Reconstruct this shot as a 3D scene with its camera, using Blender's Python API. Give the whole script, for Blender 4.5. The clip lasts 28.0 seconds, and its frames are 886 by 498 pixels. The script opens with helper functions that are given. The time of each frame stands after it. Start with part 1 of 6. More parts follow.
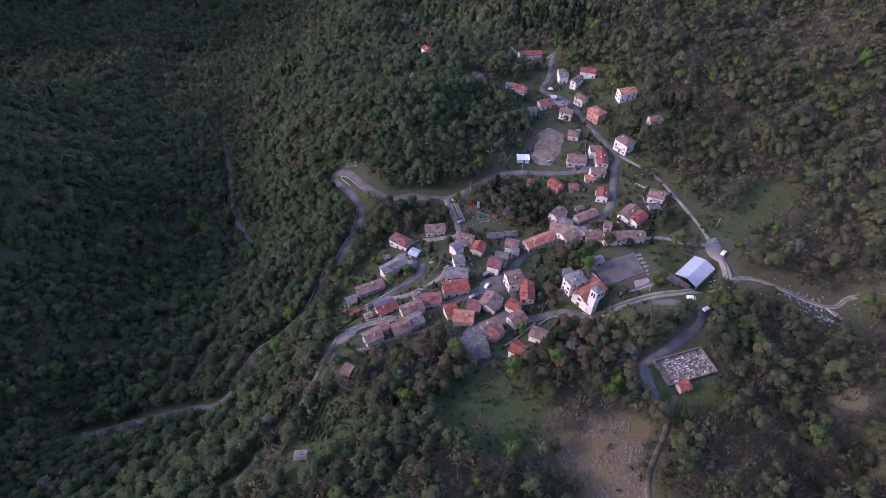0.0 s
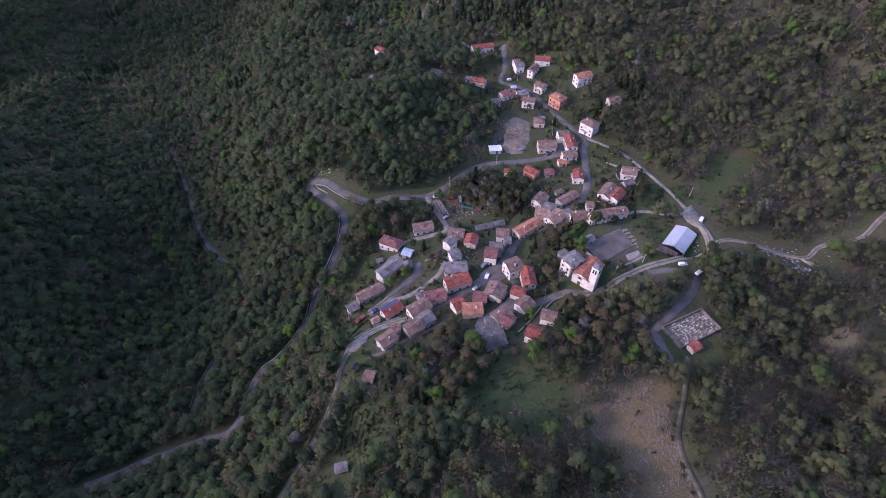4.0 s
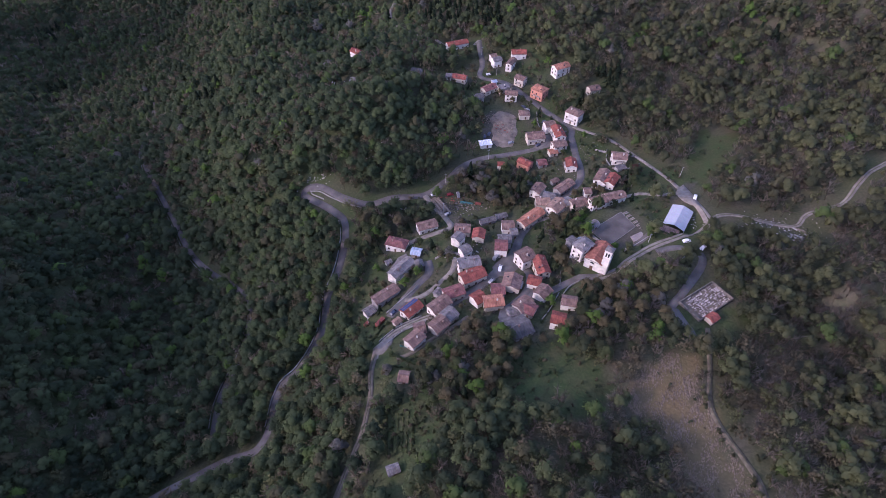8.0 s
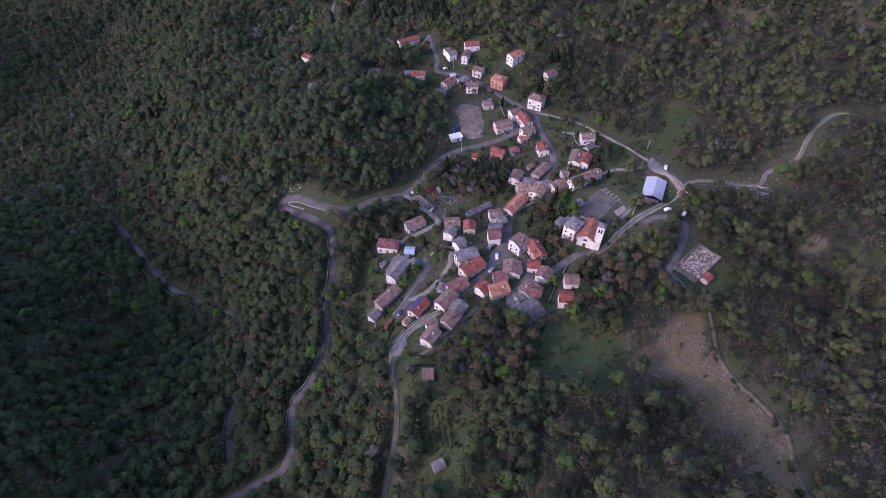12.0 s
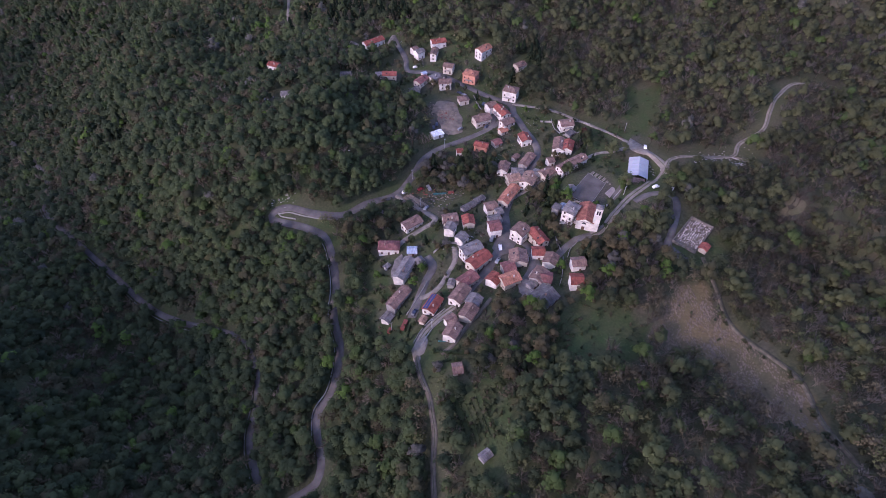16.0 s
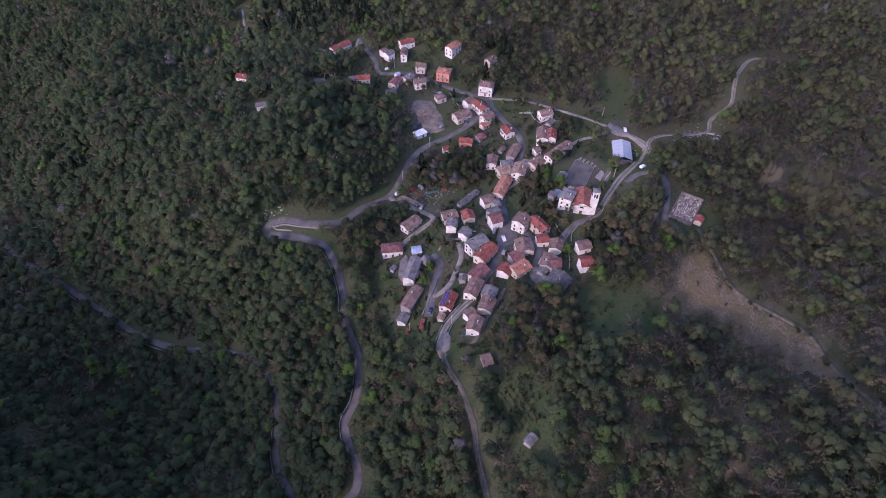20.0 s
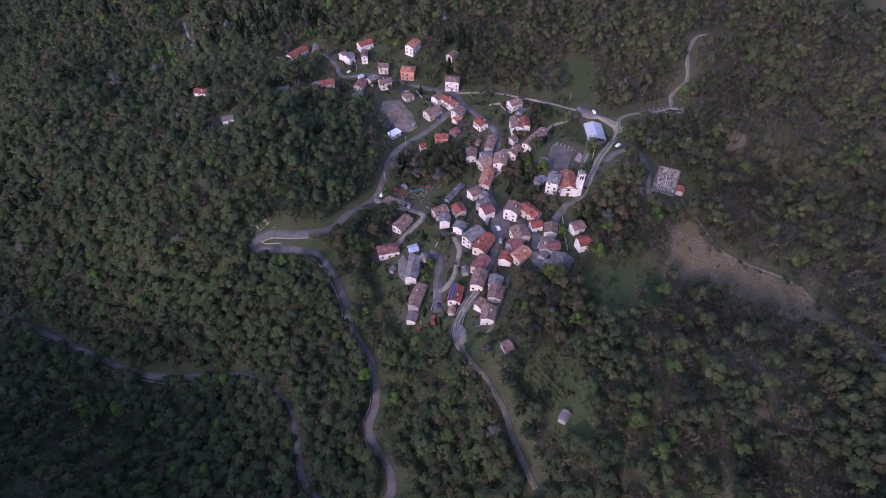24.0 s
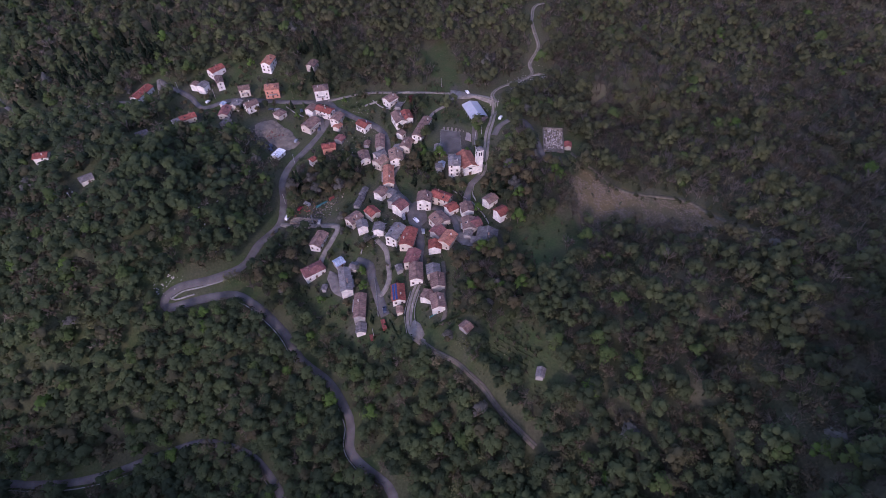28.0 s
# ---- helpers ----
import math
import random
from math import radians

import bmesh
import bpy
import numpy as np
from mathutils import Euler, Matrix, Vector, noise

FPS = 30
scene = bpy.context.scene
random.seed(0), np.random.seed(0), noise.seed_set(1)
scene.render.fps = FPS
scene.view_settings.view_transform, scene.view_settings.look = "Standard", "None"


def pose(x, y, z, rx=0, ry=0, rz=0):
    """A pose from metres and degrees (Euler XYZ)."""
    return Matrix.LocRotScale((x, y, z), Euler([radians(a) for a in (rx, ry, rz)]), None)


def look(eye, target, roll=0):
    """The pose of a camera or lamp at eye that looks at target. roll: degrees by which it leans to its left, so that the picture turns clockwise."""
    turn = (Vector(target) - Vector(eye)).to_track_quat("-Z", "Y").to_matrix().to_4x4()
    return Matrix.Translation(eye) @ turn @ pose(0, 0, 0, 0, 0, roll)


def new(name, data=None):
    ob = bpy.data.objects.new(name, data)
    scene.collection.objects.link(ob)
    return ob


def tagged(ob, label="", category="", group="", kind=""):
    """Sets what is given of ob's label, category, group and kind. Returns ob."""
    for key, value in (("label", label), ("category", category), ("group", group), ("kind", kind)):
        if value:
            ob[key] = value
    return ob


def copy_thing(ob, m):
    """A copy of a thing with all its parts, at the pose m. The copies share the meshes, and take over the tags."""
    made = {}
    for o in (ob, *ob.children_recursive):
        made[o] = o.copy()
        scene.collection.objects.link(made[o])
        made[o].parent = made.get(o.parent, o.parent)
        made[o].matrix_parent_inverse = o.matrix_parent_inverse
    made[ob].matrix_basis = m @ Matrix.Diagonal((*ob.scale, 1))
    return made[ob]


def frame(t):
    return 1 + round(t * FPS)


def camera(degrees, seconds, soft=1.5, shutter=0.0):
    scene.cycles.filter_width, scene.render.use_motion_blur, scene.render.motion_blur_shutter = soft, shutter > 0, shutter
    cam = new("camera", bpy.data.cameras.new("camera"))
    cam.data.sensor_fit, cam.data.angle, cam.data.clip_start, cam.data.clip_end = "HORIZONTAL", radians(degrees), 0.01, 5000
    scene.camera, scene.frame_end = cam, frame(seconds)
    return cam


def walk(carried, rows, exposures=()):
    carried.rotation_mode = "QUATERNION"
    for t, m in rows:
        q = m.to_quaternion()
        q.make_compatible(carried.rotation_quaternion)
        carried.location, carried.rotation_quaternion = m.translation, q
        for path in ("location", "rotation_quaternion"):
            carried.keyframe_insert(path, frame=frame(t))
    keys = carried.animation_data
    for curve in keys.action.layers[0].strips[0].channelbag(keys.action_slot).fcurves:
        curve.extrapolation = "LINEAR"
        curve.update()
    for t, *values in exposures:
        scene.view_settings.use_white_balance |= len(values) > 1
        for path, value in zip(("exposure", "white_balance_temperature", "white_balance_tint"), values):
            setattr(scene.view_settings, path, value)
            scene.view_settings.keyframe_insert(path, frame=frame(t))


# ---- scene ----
# seconds, place in metres, heading, pitch and lean in degrees
PATH = [
    (0.0, 53.55, 10.85, 203.55, 15.577, -47.318, -0.141),
    (0.5, 50.38, 9.78, 203.53, 14.719, -47.339, -0.122),
    (1.0, 47.17, 8.74, 203.53, 13.792, -47.367, -0.097),
    (1.5, 43.93, 7.75, 203.55, 12.716, -47.406, -0.072),
    (2.0, 40.65, 6.81, 203.59, 11.487, -47.437, -0.068),
    (2.5, 37.35, 5.91, 203.64, 10.177, -47.447, -0.079),
    (3.0, 34.02, 5.07, 203.70, 8.892, -47.441, -0.086),
    (3.5, 30.67, 4.28, 203.77, 7.682, -47.436, -0.079),
    (5.5, 17.10, 1.71, 204.16, 3.769, -47.462, -0.030),
    (6.0, 13.67, 1.23, 204.27, 2.892, -47.468, 0.064),
    (6.5, 10.24, 0.80, 204.39, 2.100, -47.482, 0.121),
    (7.0, 6.80, 0.44, 204.52, 1.389, -47.516, 0.156),
    (7.5, 3.36, 0.13, 204.65, 0.696, -47.556, 0.185),
    (8.0, -0.09, -0.10, 204.78, -0.085, -47.607, 0.218),
    (8.5, -3.54, -0.28, 204.92, -1.049, -47.658, 0.248),
    (9.0, -6.99, -0.40, 205.06, -2.127, -47.698, 0.277),
    (9.5, -10.44, -0.45, 205.20, -3.217, -47.742, 0.282),
    (10.0, -13.89, -0.45, 205.35, -4.342, -47.803, 0.259),
    (10.5, -17.34, -0.39, 205.51, -5.520, -47.862, 0.234),
    (11.0, -20.79, -0.27, 205.66, -6.715, -47.896, 0.191),
    (11.5, -24.23, -0.09, 205.82, -7.917, -47.933, 0.116),
    (12.0, -27.68, 0.14, 205.99, -9.133, -47.983, 0.051),
    (12.5, -31.12, 0.43, 206.15, -10.348, -48.038, 0.025),
    (14.5, -44.83, 2.10, 206.85, -14.534, -48.167, 0.172),
    (15.0, -48.25, 2.64, 207.03, -15.303, -48.164, 0.179),
    (15.5, -51.65, 3.23, 207.22, -16.043, -48.173, 0.172),
    (16.0, -55.05, 3.87, 207.40, -16.801, -48.189, 0.168),
    (16.5, -58.44, 4.56, 207.59, -17.605, -48.201, 0.168),
    (17.0, -61.83, 5.29, 207.78, -18.461, -48.211, 0.162),
    (17.5, -65.20, 6.07, 207.97, -19.388, -48.227, 0.159),
    (18.0, -68.56, 6.90, 208.16, -20.355, -48.247, 0.143),
    (18.5, -71.90, 7.78, 208.35, -21.325, -48.261, 0.105),
    (19.0, -75.24, 8.70, 208.53, -22.266, -48.265, 0.064),
    (19.5, -78.55, 9.68, 208.72, -23.181, -48.266, 0.020),
    (20.0, -81.85, 10.70, 208.90, -24.125, -48.271, -0.017),
    (20.5, -85.13, 11.78, 209.07, -25.096, -48.283, -0.062),
    (21.0, -88.39, 12.92, 209.23, -26.050, -48.312, -0.107),
    (21.5, -91.62, 14.11, 209.38, -26.986, -48.350, -0.110),
    (23.5, -104.26, 19.51, 209.86, -31.016, -48.443, -0.004),
    (24.0, -107.33, 21.04, 209.93, -32.594, -48.461, 0.012),
    (24.5, -110.35, 22.65, 209.97, -34.539, -48.465, 0.005),
    (25.0, -113.33, 24.34, 209.99, -36.819, -48.460, -0.044),
    (25.5, -116.25, 26.13, 209.98, -39.360, -48.449, -0.120),
    (26.0, -119.12, 28.02, 209.92, -42.141, -48.430, -0.193),
    (26.5, -121.93, 30.02, 209.83, -44.959, -48.405, -0.257),
    (27.0, -124.66, 32.13, 209.69, -47.577, -48.377, -0.299),
    (27.5, -127.32, 34.36, 209.51, -49.996, -48.349, -0.297),
    (28.0, -129.90, 36.73, 209.26, -52.351, -48.331, -0.266),
]
cam = camera(78.80, 28.0, soft=0.6)
walk(cam, [(t, pose(x, y, z, 90 + pitch, 0, heading) @ pose(0, 0, 0, 0, 0, lean)) for t, x, y, z, heading, pitch, lean in PATH],
     exposures=[(0.0, 0.37, 5840, 42), (8.0, 0.3, 5820, 43), (17.0, 0.17, 5800, 45), (24.0, 0.11, 5760, 46), (28.0, -0.12, 5720, 47)])

# ---- world, sun ----
SUN_ELEVATION, SUN_AZIMUTH = 26.0, 248.0     # degrees; azimuth clockwise from +y
world = bpy.data.worlds.new("sky")
scene.world = world
world.use_nodes = True
wn = world.node_tree.nodes
sky = wn.new("ShaderNodeTexSky")
sky.sky_type = "NISHITA"
sky.sun_disc = False
sky.sun_elevation, sky.sun_rotation = radians(SUN_ELEVATION), radians(SUN_AZIMUTH)
sky.air_density, sky.dust_density, sky.ozone_density = 1.0, 1.5, 1.2
wn["Background"].inputs["Strength"].default_value = 0.34
world.node_tree.links.new(sky.outputs[0], wn["Background"].inputs["Color"])
sun = new("sun", bpy.data.lights.new("sun", "SUN"))
sun.data.energy, sun.data.angle, sun.data.color = 1.8, radians(7.0), (1.0, 0.89, 0.77)
a, e = radians(SUN_AZIMUTH), radians(SUN_ELEVATION)
sun.matrix_world = look((0, 0, 500), Vector((0, 0, 500)) - Vector((math.sin(a) * math.cos(e), math.cos(a) * math.cos(e), math.sin(e))))


# ---- materials ----
def material(name, colour, rough=0.85, metal=0.0, spread=0.25, size=1.2, fine=9.0, bump=0.3, per_object=0.0, second=None, attribute=None, spec=0.3):
    """A surface with stains at one scale and grain at another; its tone may differ from object to object."""
    m = bpy.data.materials.new(name)
    m.use_nodes = True
    n, l = m.node_tree.nodes, m.node_tree.links
    b = n["Principled BSDF"]
    b.inputs["Roughness"].default_value, b.inputs["Metallic"].default_value = rough, metal
    b.inputs["Specular IOR Level"].default_value = spec
    co = n.new("ShaderNodeNewGeometry").outputs["Position"]
    big, small = n.new("ShaderNodeTexNoise"), n.new("ShaderNodeTexNoise")
    big.inputs["Scale"].default_value, small.inputs["Scale"].default_value = 1.0 / size, fine / size
    big.inputs["Detail"].default_value, small.inputs["Detail"].default_value = 5.0, 3.0
    l.new(co, big.inputs["Vector"]), l.new(co, small.inputs["Vector"])
    mix = n.new("ShaderNodeMix")
    mix.data_type = "RGBA"
    lo = [c * (1 - spread) for c in colour]
    hi = second or [min(1.0, c * (1 + spread)) for c in colour]
    mix.inputs["A"].default_value, mix.inputs["B"].default_value = (*lo, 1), (*hi, 1)
    ramp = n.new("ShaderNodeMapRange")
    ramp.inputs["From Min"].default_value, ramp.inputs["From Max"].default_value = 0.32, 0.68
    l.new(big.outputs["Fac"], ramp.inputs["Value"]), l.new(ramp.outputs[0], mix.inputs["Factor"])
    out = mix.outputs["Result"]
    grain = n.new("ShaderNodeMix")
    grain.data_type, grain.blend_type = "RGBA", "OVERLAY"
    grain.inputs["Factor"].default_value = 0.45
    l.new(out, grain.inputs["A"]), l.new(small.outputs["Color"], grain.inputs["B"])
    sat = n.new("ShaderNodeHueSaturation")
    l.new(grain.outputs["Result"], sat.inputs["Color"])
    sat.inputs["Saturation"].default_value = 0.95
    out = sat.outputs["Color"]
    if per_object:
        r = n.new("ShaderNodeObjectInfo").outputs["Random"]
        v = n.new("ShaderNodeMapRange")
        v.inputs["To Min"].default_value, v.inputs["To Max"].default_value = 1 - per_object, 1 + per_object
        l.new(r, v.inputs["Value"]), l.new(v.outputs[0], sat.inputs["Value"])
    if attribute:
        at = n.new("ShaderNodeAttribute")
        at.attribute_name = attribute
        mul = n.new("ShaderNodeMix")
        mul.data_type, mul.blend_type = "RGBA", "MULTIPLY"
        mul.inputs["Factor"].default_value = 1.0
        l.new(out, mul.inputs["A"]), l.new(at.outputs["Color"], mul.inputs["B"])
        out = mul.outputs["Result"]
    l.new(out, b.inputs["Base Color"])
    if bump:
        bp = n.new("ShaderNodeBump")
        bp.inputs["Strength"].default_value = bump
        bp.inputs["Distance"].default_value = 0.05 * size
        l.new(small.outputs["Fac"], bp.inputs["Height"]), l.new(bp.outputs[0], b.inputs["Normal"])
    return m


def tile_material(name, colour, spread=0.35):
    """Clay roof tiles: courses of rounded tiles, each course a little uneven, weathered in patches."""
    m = material(name, colour, 0.9, 0, spread, 2.2, 7.0, 0.0, per_object=0.14)
    n, l = m.node_tree.nodes, m.node_tree.links
    co = n.new("ShaderNodeTexCoord").outputs["Object"]
    stretch = n.new("ShaderNodeMapping")
    stretch.inputs["Scale"].default_value = (2.6, 0.45, 0.45)
    streak = n.new("ShaderNodeTexNoise")
    streak.inputs["Scale"].default_value, streak.inputs["Detail"].default_value = 1.0, 6.0
    l.new(co, stretch.inputs["Vector"]), l.new(stretch.outputs[0], streak.inputs["Vector"])
    k = n.new("ShaderNodeMapRange")
    k.inputs["From Min"].default_value, k.inputs["From Max"].default_value = 0.36, 0.64
    k.inputs["To Min"].default_value, k.inputs["To Max"].default_value = 0.72, 1.2
    l.new(streak.outputs["Fac"], k.inputs["Value"])
    worn = n.new("ShaderNodeMix")
    worn.data_type, worn.blend_type = "RGBA", "MULTIPLY"
    worn.inputs["Factor"].default_value = 1.0
    base = n["Principled BSDF"].inputs["Base Color"]
    l.new(base.links[0].from_socket, worn.inputs["A"]), l.new(k.outputs[0], worn.inputs["B"])
    l.new(worn.outputs["Result"], base)
    w1 = n.new("ShaderNodeTexWave")
    w1.bands_direction = "X"
    w1.inputs["Scale"].default_value, w1.inputs["Distortion"].default_value = 1.6, 0.6
    l.new(co, w1.inputs["Vector"])
    bp = n.new("ShaderNodeBump")
    bp.inputs["Strength"].default_value, bp.inputs["Distance"].default_value = 0.7, 0.08
    l.new(w1.outputs["Fac"], bp.inputs["Height"])
    l.new(bp.outputs[0], n["Principled BSDF"].inputs["Normal"])
    return m


def leaf_material(name):
    m = bpy.data.materials.new(name)
    m.use_nodes = True
    n, l = m.node_tree.nodes, m.node_tree.links
    b = n["Principled BSDF"]
    b.inputs["Roughness"].default_value, b.inputs["Specular IOR Level"].default_value = 0.75, 0.2
    at = n.new("ShaderNodeAttribute")
    at.attribute_name = "tint"
    r = n.new("ShaderNodeNewGeometry").outputs["Random Per Island"]
    v = n.new("ShaderNodeMapRange")
    v.inputs["To Min"].default_value, v.inputs["To Max"].default_value = 0.86, 1.14
    l.new(r, v.inputs["Value"])
    sat = n.new("ShaderNodeHueSaturation")
    l.new(at.outputs["Color"], sat.inputs["Color"]), l.new(v.outputs[0], sat.inputs["Value"])
    l.new(sat.outputs[0], b.inputs["Base Color"])
    tr = n.new("ShaderNodeBsdfTranslucent")
    l.new(sat.outputs[0], tr.inputs["Color"])
    mx = n.new("ShaderNodeMixShader")
    mx.inputs[0].default_value = 0.5
    l.new(b.outputs[0], mx.inputs[1]), l.new(tr.outputs[0], mx.inputs[2])
    l.new(mx.outputs[0], n["Material Output"].inputs["Surface"])
    return m


def ground_material():
    """Forest litter, grass, dry field and trodden yard, blended by the land-cover map."""
    m = bpy.data.materials.new("land")
    m.use_nodes = True
    n, l = m.node_tree.nodes, m.node_tree.links
    b = n["Principled BSDF"]
    b.inputs["Roughness"].default_value, b.inputs["Specular IOR Level"].default_value = 0.95, 0.1
    co = n.new("ShaderNodeNewGeometry").outputs["Position"]

    def noise_at(scale, detail=6.0):
        t = n.new("ShaderNodeTexNoise")
        t.inputs["Scale"].default_value, t.inputs["Detail"].default_value = scale, detail
        l.new(co, t.inputs["Vector"])
        k = n.new("ShaderNodeMapRange")
        k.inputs["From Min"].default_value, k.inputs["From Max"].default_value = 0.34, 0.66
        l.new(t.outputs["Fac"], k.inputs["Value"])
        return k.outputs[0]

    def blend(fac, c1, c2):
        x = n.new("ShaderNodeMix")
        x.data_type = "RGBA"
        for sock, c in (("A", c1), ("B", c2)):
            if isinstance(c, tuple):
                x.inputs[sock].default_value = (*c, 1)
            else:
                l.new(c, x.inputs[sock])
        l.new(fac, x.inputs["Factor"])
        return x.outputs["Result"]

    wide, mid, fine = noise_at(0.03), noise_at(0.16), noise_at(0.9)
    litter = blend(mid, blend(fine, (0.062, 0.052, 0.034), (0.105, 0.088, 0.062)), blend(fine, (0.05, 0.054, 0.028), (0.08, 0.082, 0.046)))
    grass = blend(mid, blend(fine, (0.03, 0.05, 0.018), (0.048, 0.072, 0.026)), blend(fine, (0.044, 0.052, 0.022), (0.07, 0.072, 0.034)))
    dry = blend(mid, blend(fine, (0.103, 0.076, 0.038), (0.17, 0.127, 0.065)), blend(wide, (0.138, 0.104, 0.052), (0.088, 0.083, 0.035)))
    yard = blend(mid, blend(fine, (0.056, 0.049, 0.038), (0.095, 0.082, 0.064)), blend(fine, (0.05, 0.055, 0.035), (0.085, 0.078, 0.058)))
    at = n.new("ShaderNodeAttribute")
    at.attribute_name = "cover"
    sp = n.new("ShaderNodeSeparateColor")
    l.new(at.outputs["Color"], sp.inputs[0])
    c = blend(sp.outputs[0], litter, grass)
    c = blend(sp.outputs[1], c, dry)
    c = blend(sp.outputs[2], c, yard)
    l.new(c, b.inputs["Base Color"])
    bp = n.new("ShaderNodeBump")
    bp.inputs["Strength"].default_value, bp.inputs["Distance"].default_value = 0.5, 0.12
    l.new(fine, bp.inputs["Height"]), l.new(bp.outputs[0], b.inputs["Normal"])
    return m


LAND = ground_material()
LEAF = leaf_material("leaves")
BARK = material("bark", (0.11, 0.09, 0.07), 0.95, 0, 0.3, 0.6)
ASPHALT = material("worn asphalt", (0.118, 0.106, 0.095), 0.95, 0, 0.3, 6.0, 14.0, 0.2, spec=0.1)
EARTH = material("brown earth track", (0.128, 0.107, 0.078), 0.95, 0, 0.3, 2.0, 10.0, 0.5)
RUTS = material("rutted grassy earth", (0.105, 0.088, 0.058), 0.95, 0, 0.4, 2.0, 10.0, 0.5)
MOSSY = material("weathered cemetery wall", (0.14, 0.125, 0.105), 0.95, 0, 0.4, 1.5, 8.0, 0.5)
GRASS = material("track grass", (0.085, 0.085, 0.045), 0.95, 0, 0.35, 1.5, 8.0, 0.5)
GRAVEL = material("pale gravel track", (0.19, 0.165, 0.135), 0.95, 0, 0.3, 2.5, 10.0, 0.5)
CONCRETE_PALE = material("worn yard concrete", (0.135, 0.12, 0.108), 0.95, 0, 0.35, 3.0, 12.0, 0.3)
STONE = material("grey stone", (0.22, 0.205, 0.185), 0.9, 0, 0.35, 1.2, 6.0, 0.6)
CONCRETE = material("concrete", (0.32, 0.31, 0.3), 0.9, 0, 0.2, 3.0, 9.0, 0.3)
WHITE = material("white lime plaster", (0.6, 0.565, 0.51), 0.9, 0, 0.2, 2.5, 8.0, 0.15, per_object=0.04)
CREAM = material("cream plaster", (0.46, 0.405, 0.335), 0.9, 0, 0.15, 2.5, 8.0, 0.15, per_object=0.08)
GREYWALL = material("bare grey render", (0.28, 0.26, 0.245), 0.9, 0, 0.2, 2.0, 8.0, 0.2, per_object=0.1)
PINK = material("salmon plaster", (0.46, 0.2, 0.13), 0.9, 0, 0.12, 2.5, 8.0, 0.15)
TILES = {
    "red": tile_material("red clay tiles", (0.24, 0.062, 0.04)),
    "orange": tile_material("orange clay tiles", (0.33, 0.13, 0.075)),
    "brown": tile_material("weathered brown tiles", (0.185, 0.112, 0.086)),
    "maroon": tile_material("dark red tiles", (0.19, 0.075, 0.065)),
    "russet": tile_material("russet clay tiles", (0.25, 0.088, 0.054)),
    "tan": tile_material("faded tan tiles", (0.3, 0.185, 0.13)),
    "grey": tile_material("grey cement tiles", (0.165, 0.148, 0.14)),
    "slate": tile_material("dark slate-grey sheets", (0.118, 0.107, 0.102)),
    "pale": tile_material("pale blue-grey sheet roof", (0.38, 0.44, 0.52), 0.1),
    "white": tile_material("white metal sheets", (0.68, 0.69, 0.7), 0.08),
}
ROOF_WORDS = {"russet": "russet clay tile roof", "red": "red clay tile roof", "orange": "orange clay tile roof", "brown": "weathered brown tile roof", "maroon": "dark red tile roof",
              "tan": "faded tan tile roof", "grey": "grey tile roof", "slate": "dark slate-grey roof", "pale": "pale blue-grey sheet roof", "white": "white sheet roof"}
WALLS = {"white": (WHITE, "white plastered"), "cream": (CREAM, "cream plastered"), "grey": (GREYWALL, "bare grey rendered"), "pink": (PINK, "salmon painted"), "stone": (STONE, "grey stone")}
GLASS = material("dark window glass", (0.03, 0.033, 0.04), 0.15, 0, 0.2, 1.0, spec=0.5)
FRAME = material("brown painted wood", (0.16, 0.09, 0.05), 0.7, 0, 0.3, 0.6)
DOORWOOD = material("dark door wood", (0.09, 0.05, 0.03), 0.7, 0, 0.3, 0.6)
BRICK = material("brick chimney", (0.24, 0.15, 0.115), 0.9, 0, 0.3, 0.6)
CANVAS = material("white tarpaulin", (0.36, 0.375, 0.4), 0.5, 0, 0.05, 3.0, 8.0, 0.1)
METAL = material("galvanised metal", (0.45, 0.46, 0.47), 0.5, 0.6, 0.15, 1.0)
COURT = material("court asphalt", (0.105, 0.093, 0.082), 0.95, 0, 0.25, 5.0, 20.0, 0.15, spec=0.1)
SOLAR = material("blue solar cells", (0.02, 0.04, 0.13), 0.25, 0, 0.15, 0.8, spec=0.5)
MARBLE = material("pale grave stone", (0.32, 0.285, 0.262), 0.7, 0, 0.4, 0.7, per_object=0.5)
YARD = material("beige gravel", (0.175, 0.137, 0.1), 0.95, 0, 0.35, 3.5, 14.0, 0.5)
CLOD = material("dry turned earth", (0.15, 0.113, 0.074), 0.95, 0, 0.4, 0.8, 8.0, 0.4)
ROCK = material("pale limestone", (0.36, 0.335, 0.3), 0.95, 0, 0.35, 1.0)
SLATEGREY = material("dark weathered metal", (0.07, 0.068, 0.068), 0.7, 0.2, 0.35, 0.8)
TIMBER = material("weathered timber", (0.2, 0.16, 0.12), 0.9, 0, 0.35, 0.7)
RUST = material("rust-red sheet", (0.2, 0.05, 0.035), 0.7, 0, 0.25, 1.0)


# ---- shape helpers ----
def part(name, bm, mat, parent, label="", smooth=False):
    me = bpy.data.meshes.new(name)
    bmesh.ops.recalc_face_normals(bm, faces=bm.faces)
    bm.to_mesh(me)
    bm.free()
    return part_mesh(name, me, mat, parent, label)


def part_mesh(name, me, mat, parent, label="", m=None):
    if not me.materials:
        me.materials.append(mat)
    ob = new(name, me)
    ob.parent = parent
    if m is not None:
        ob.matrix_basis = m
    if label:
        ob["label"] = label
    return ob


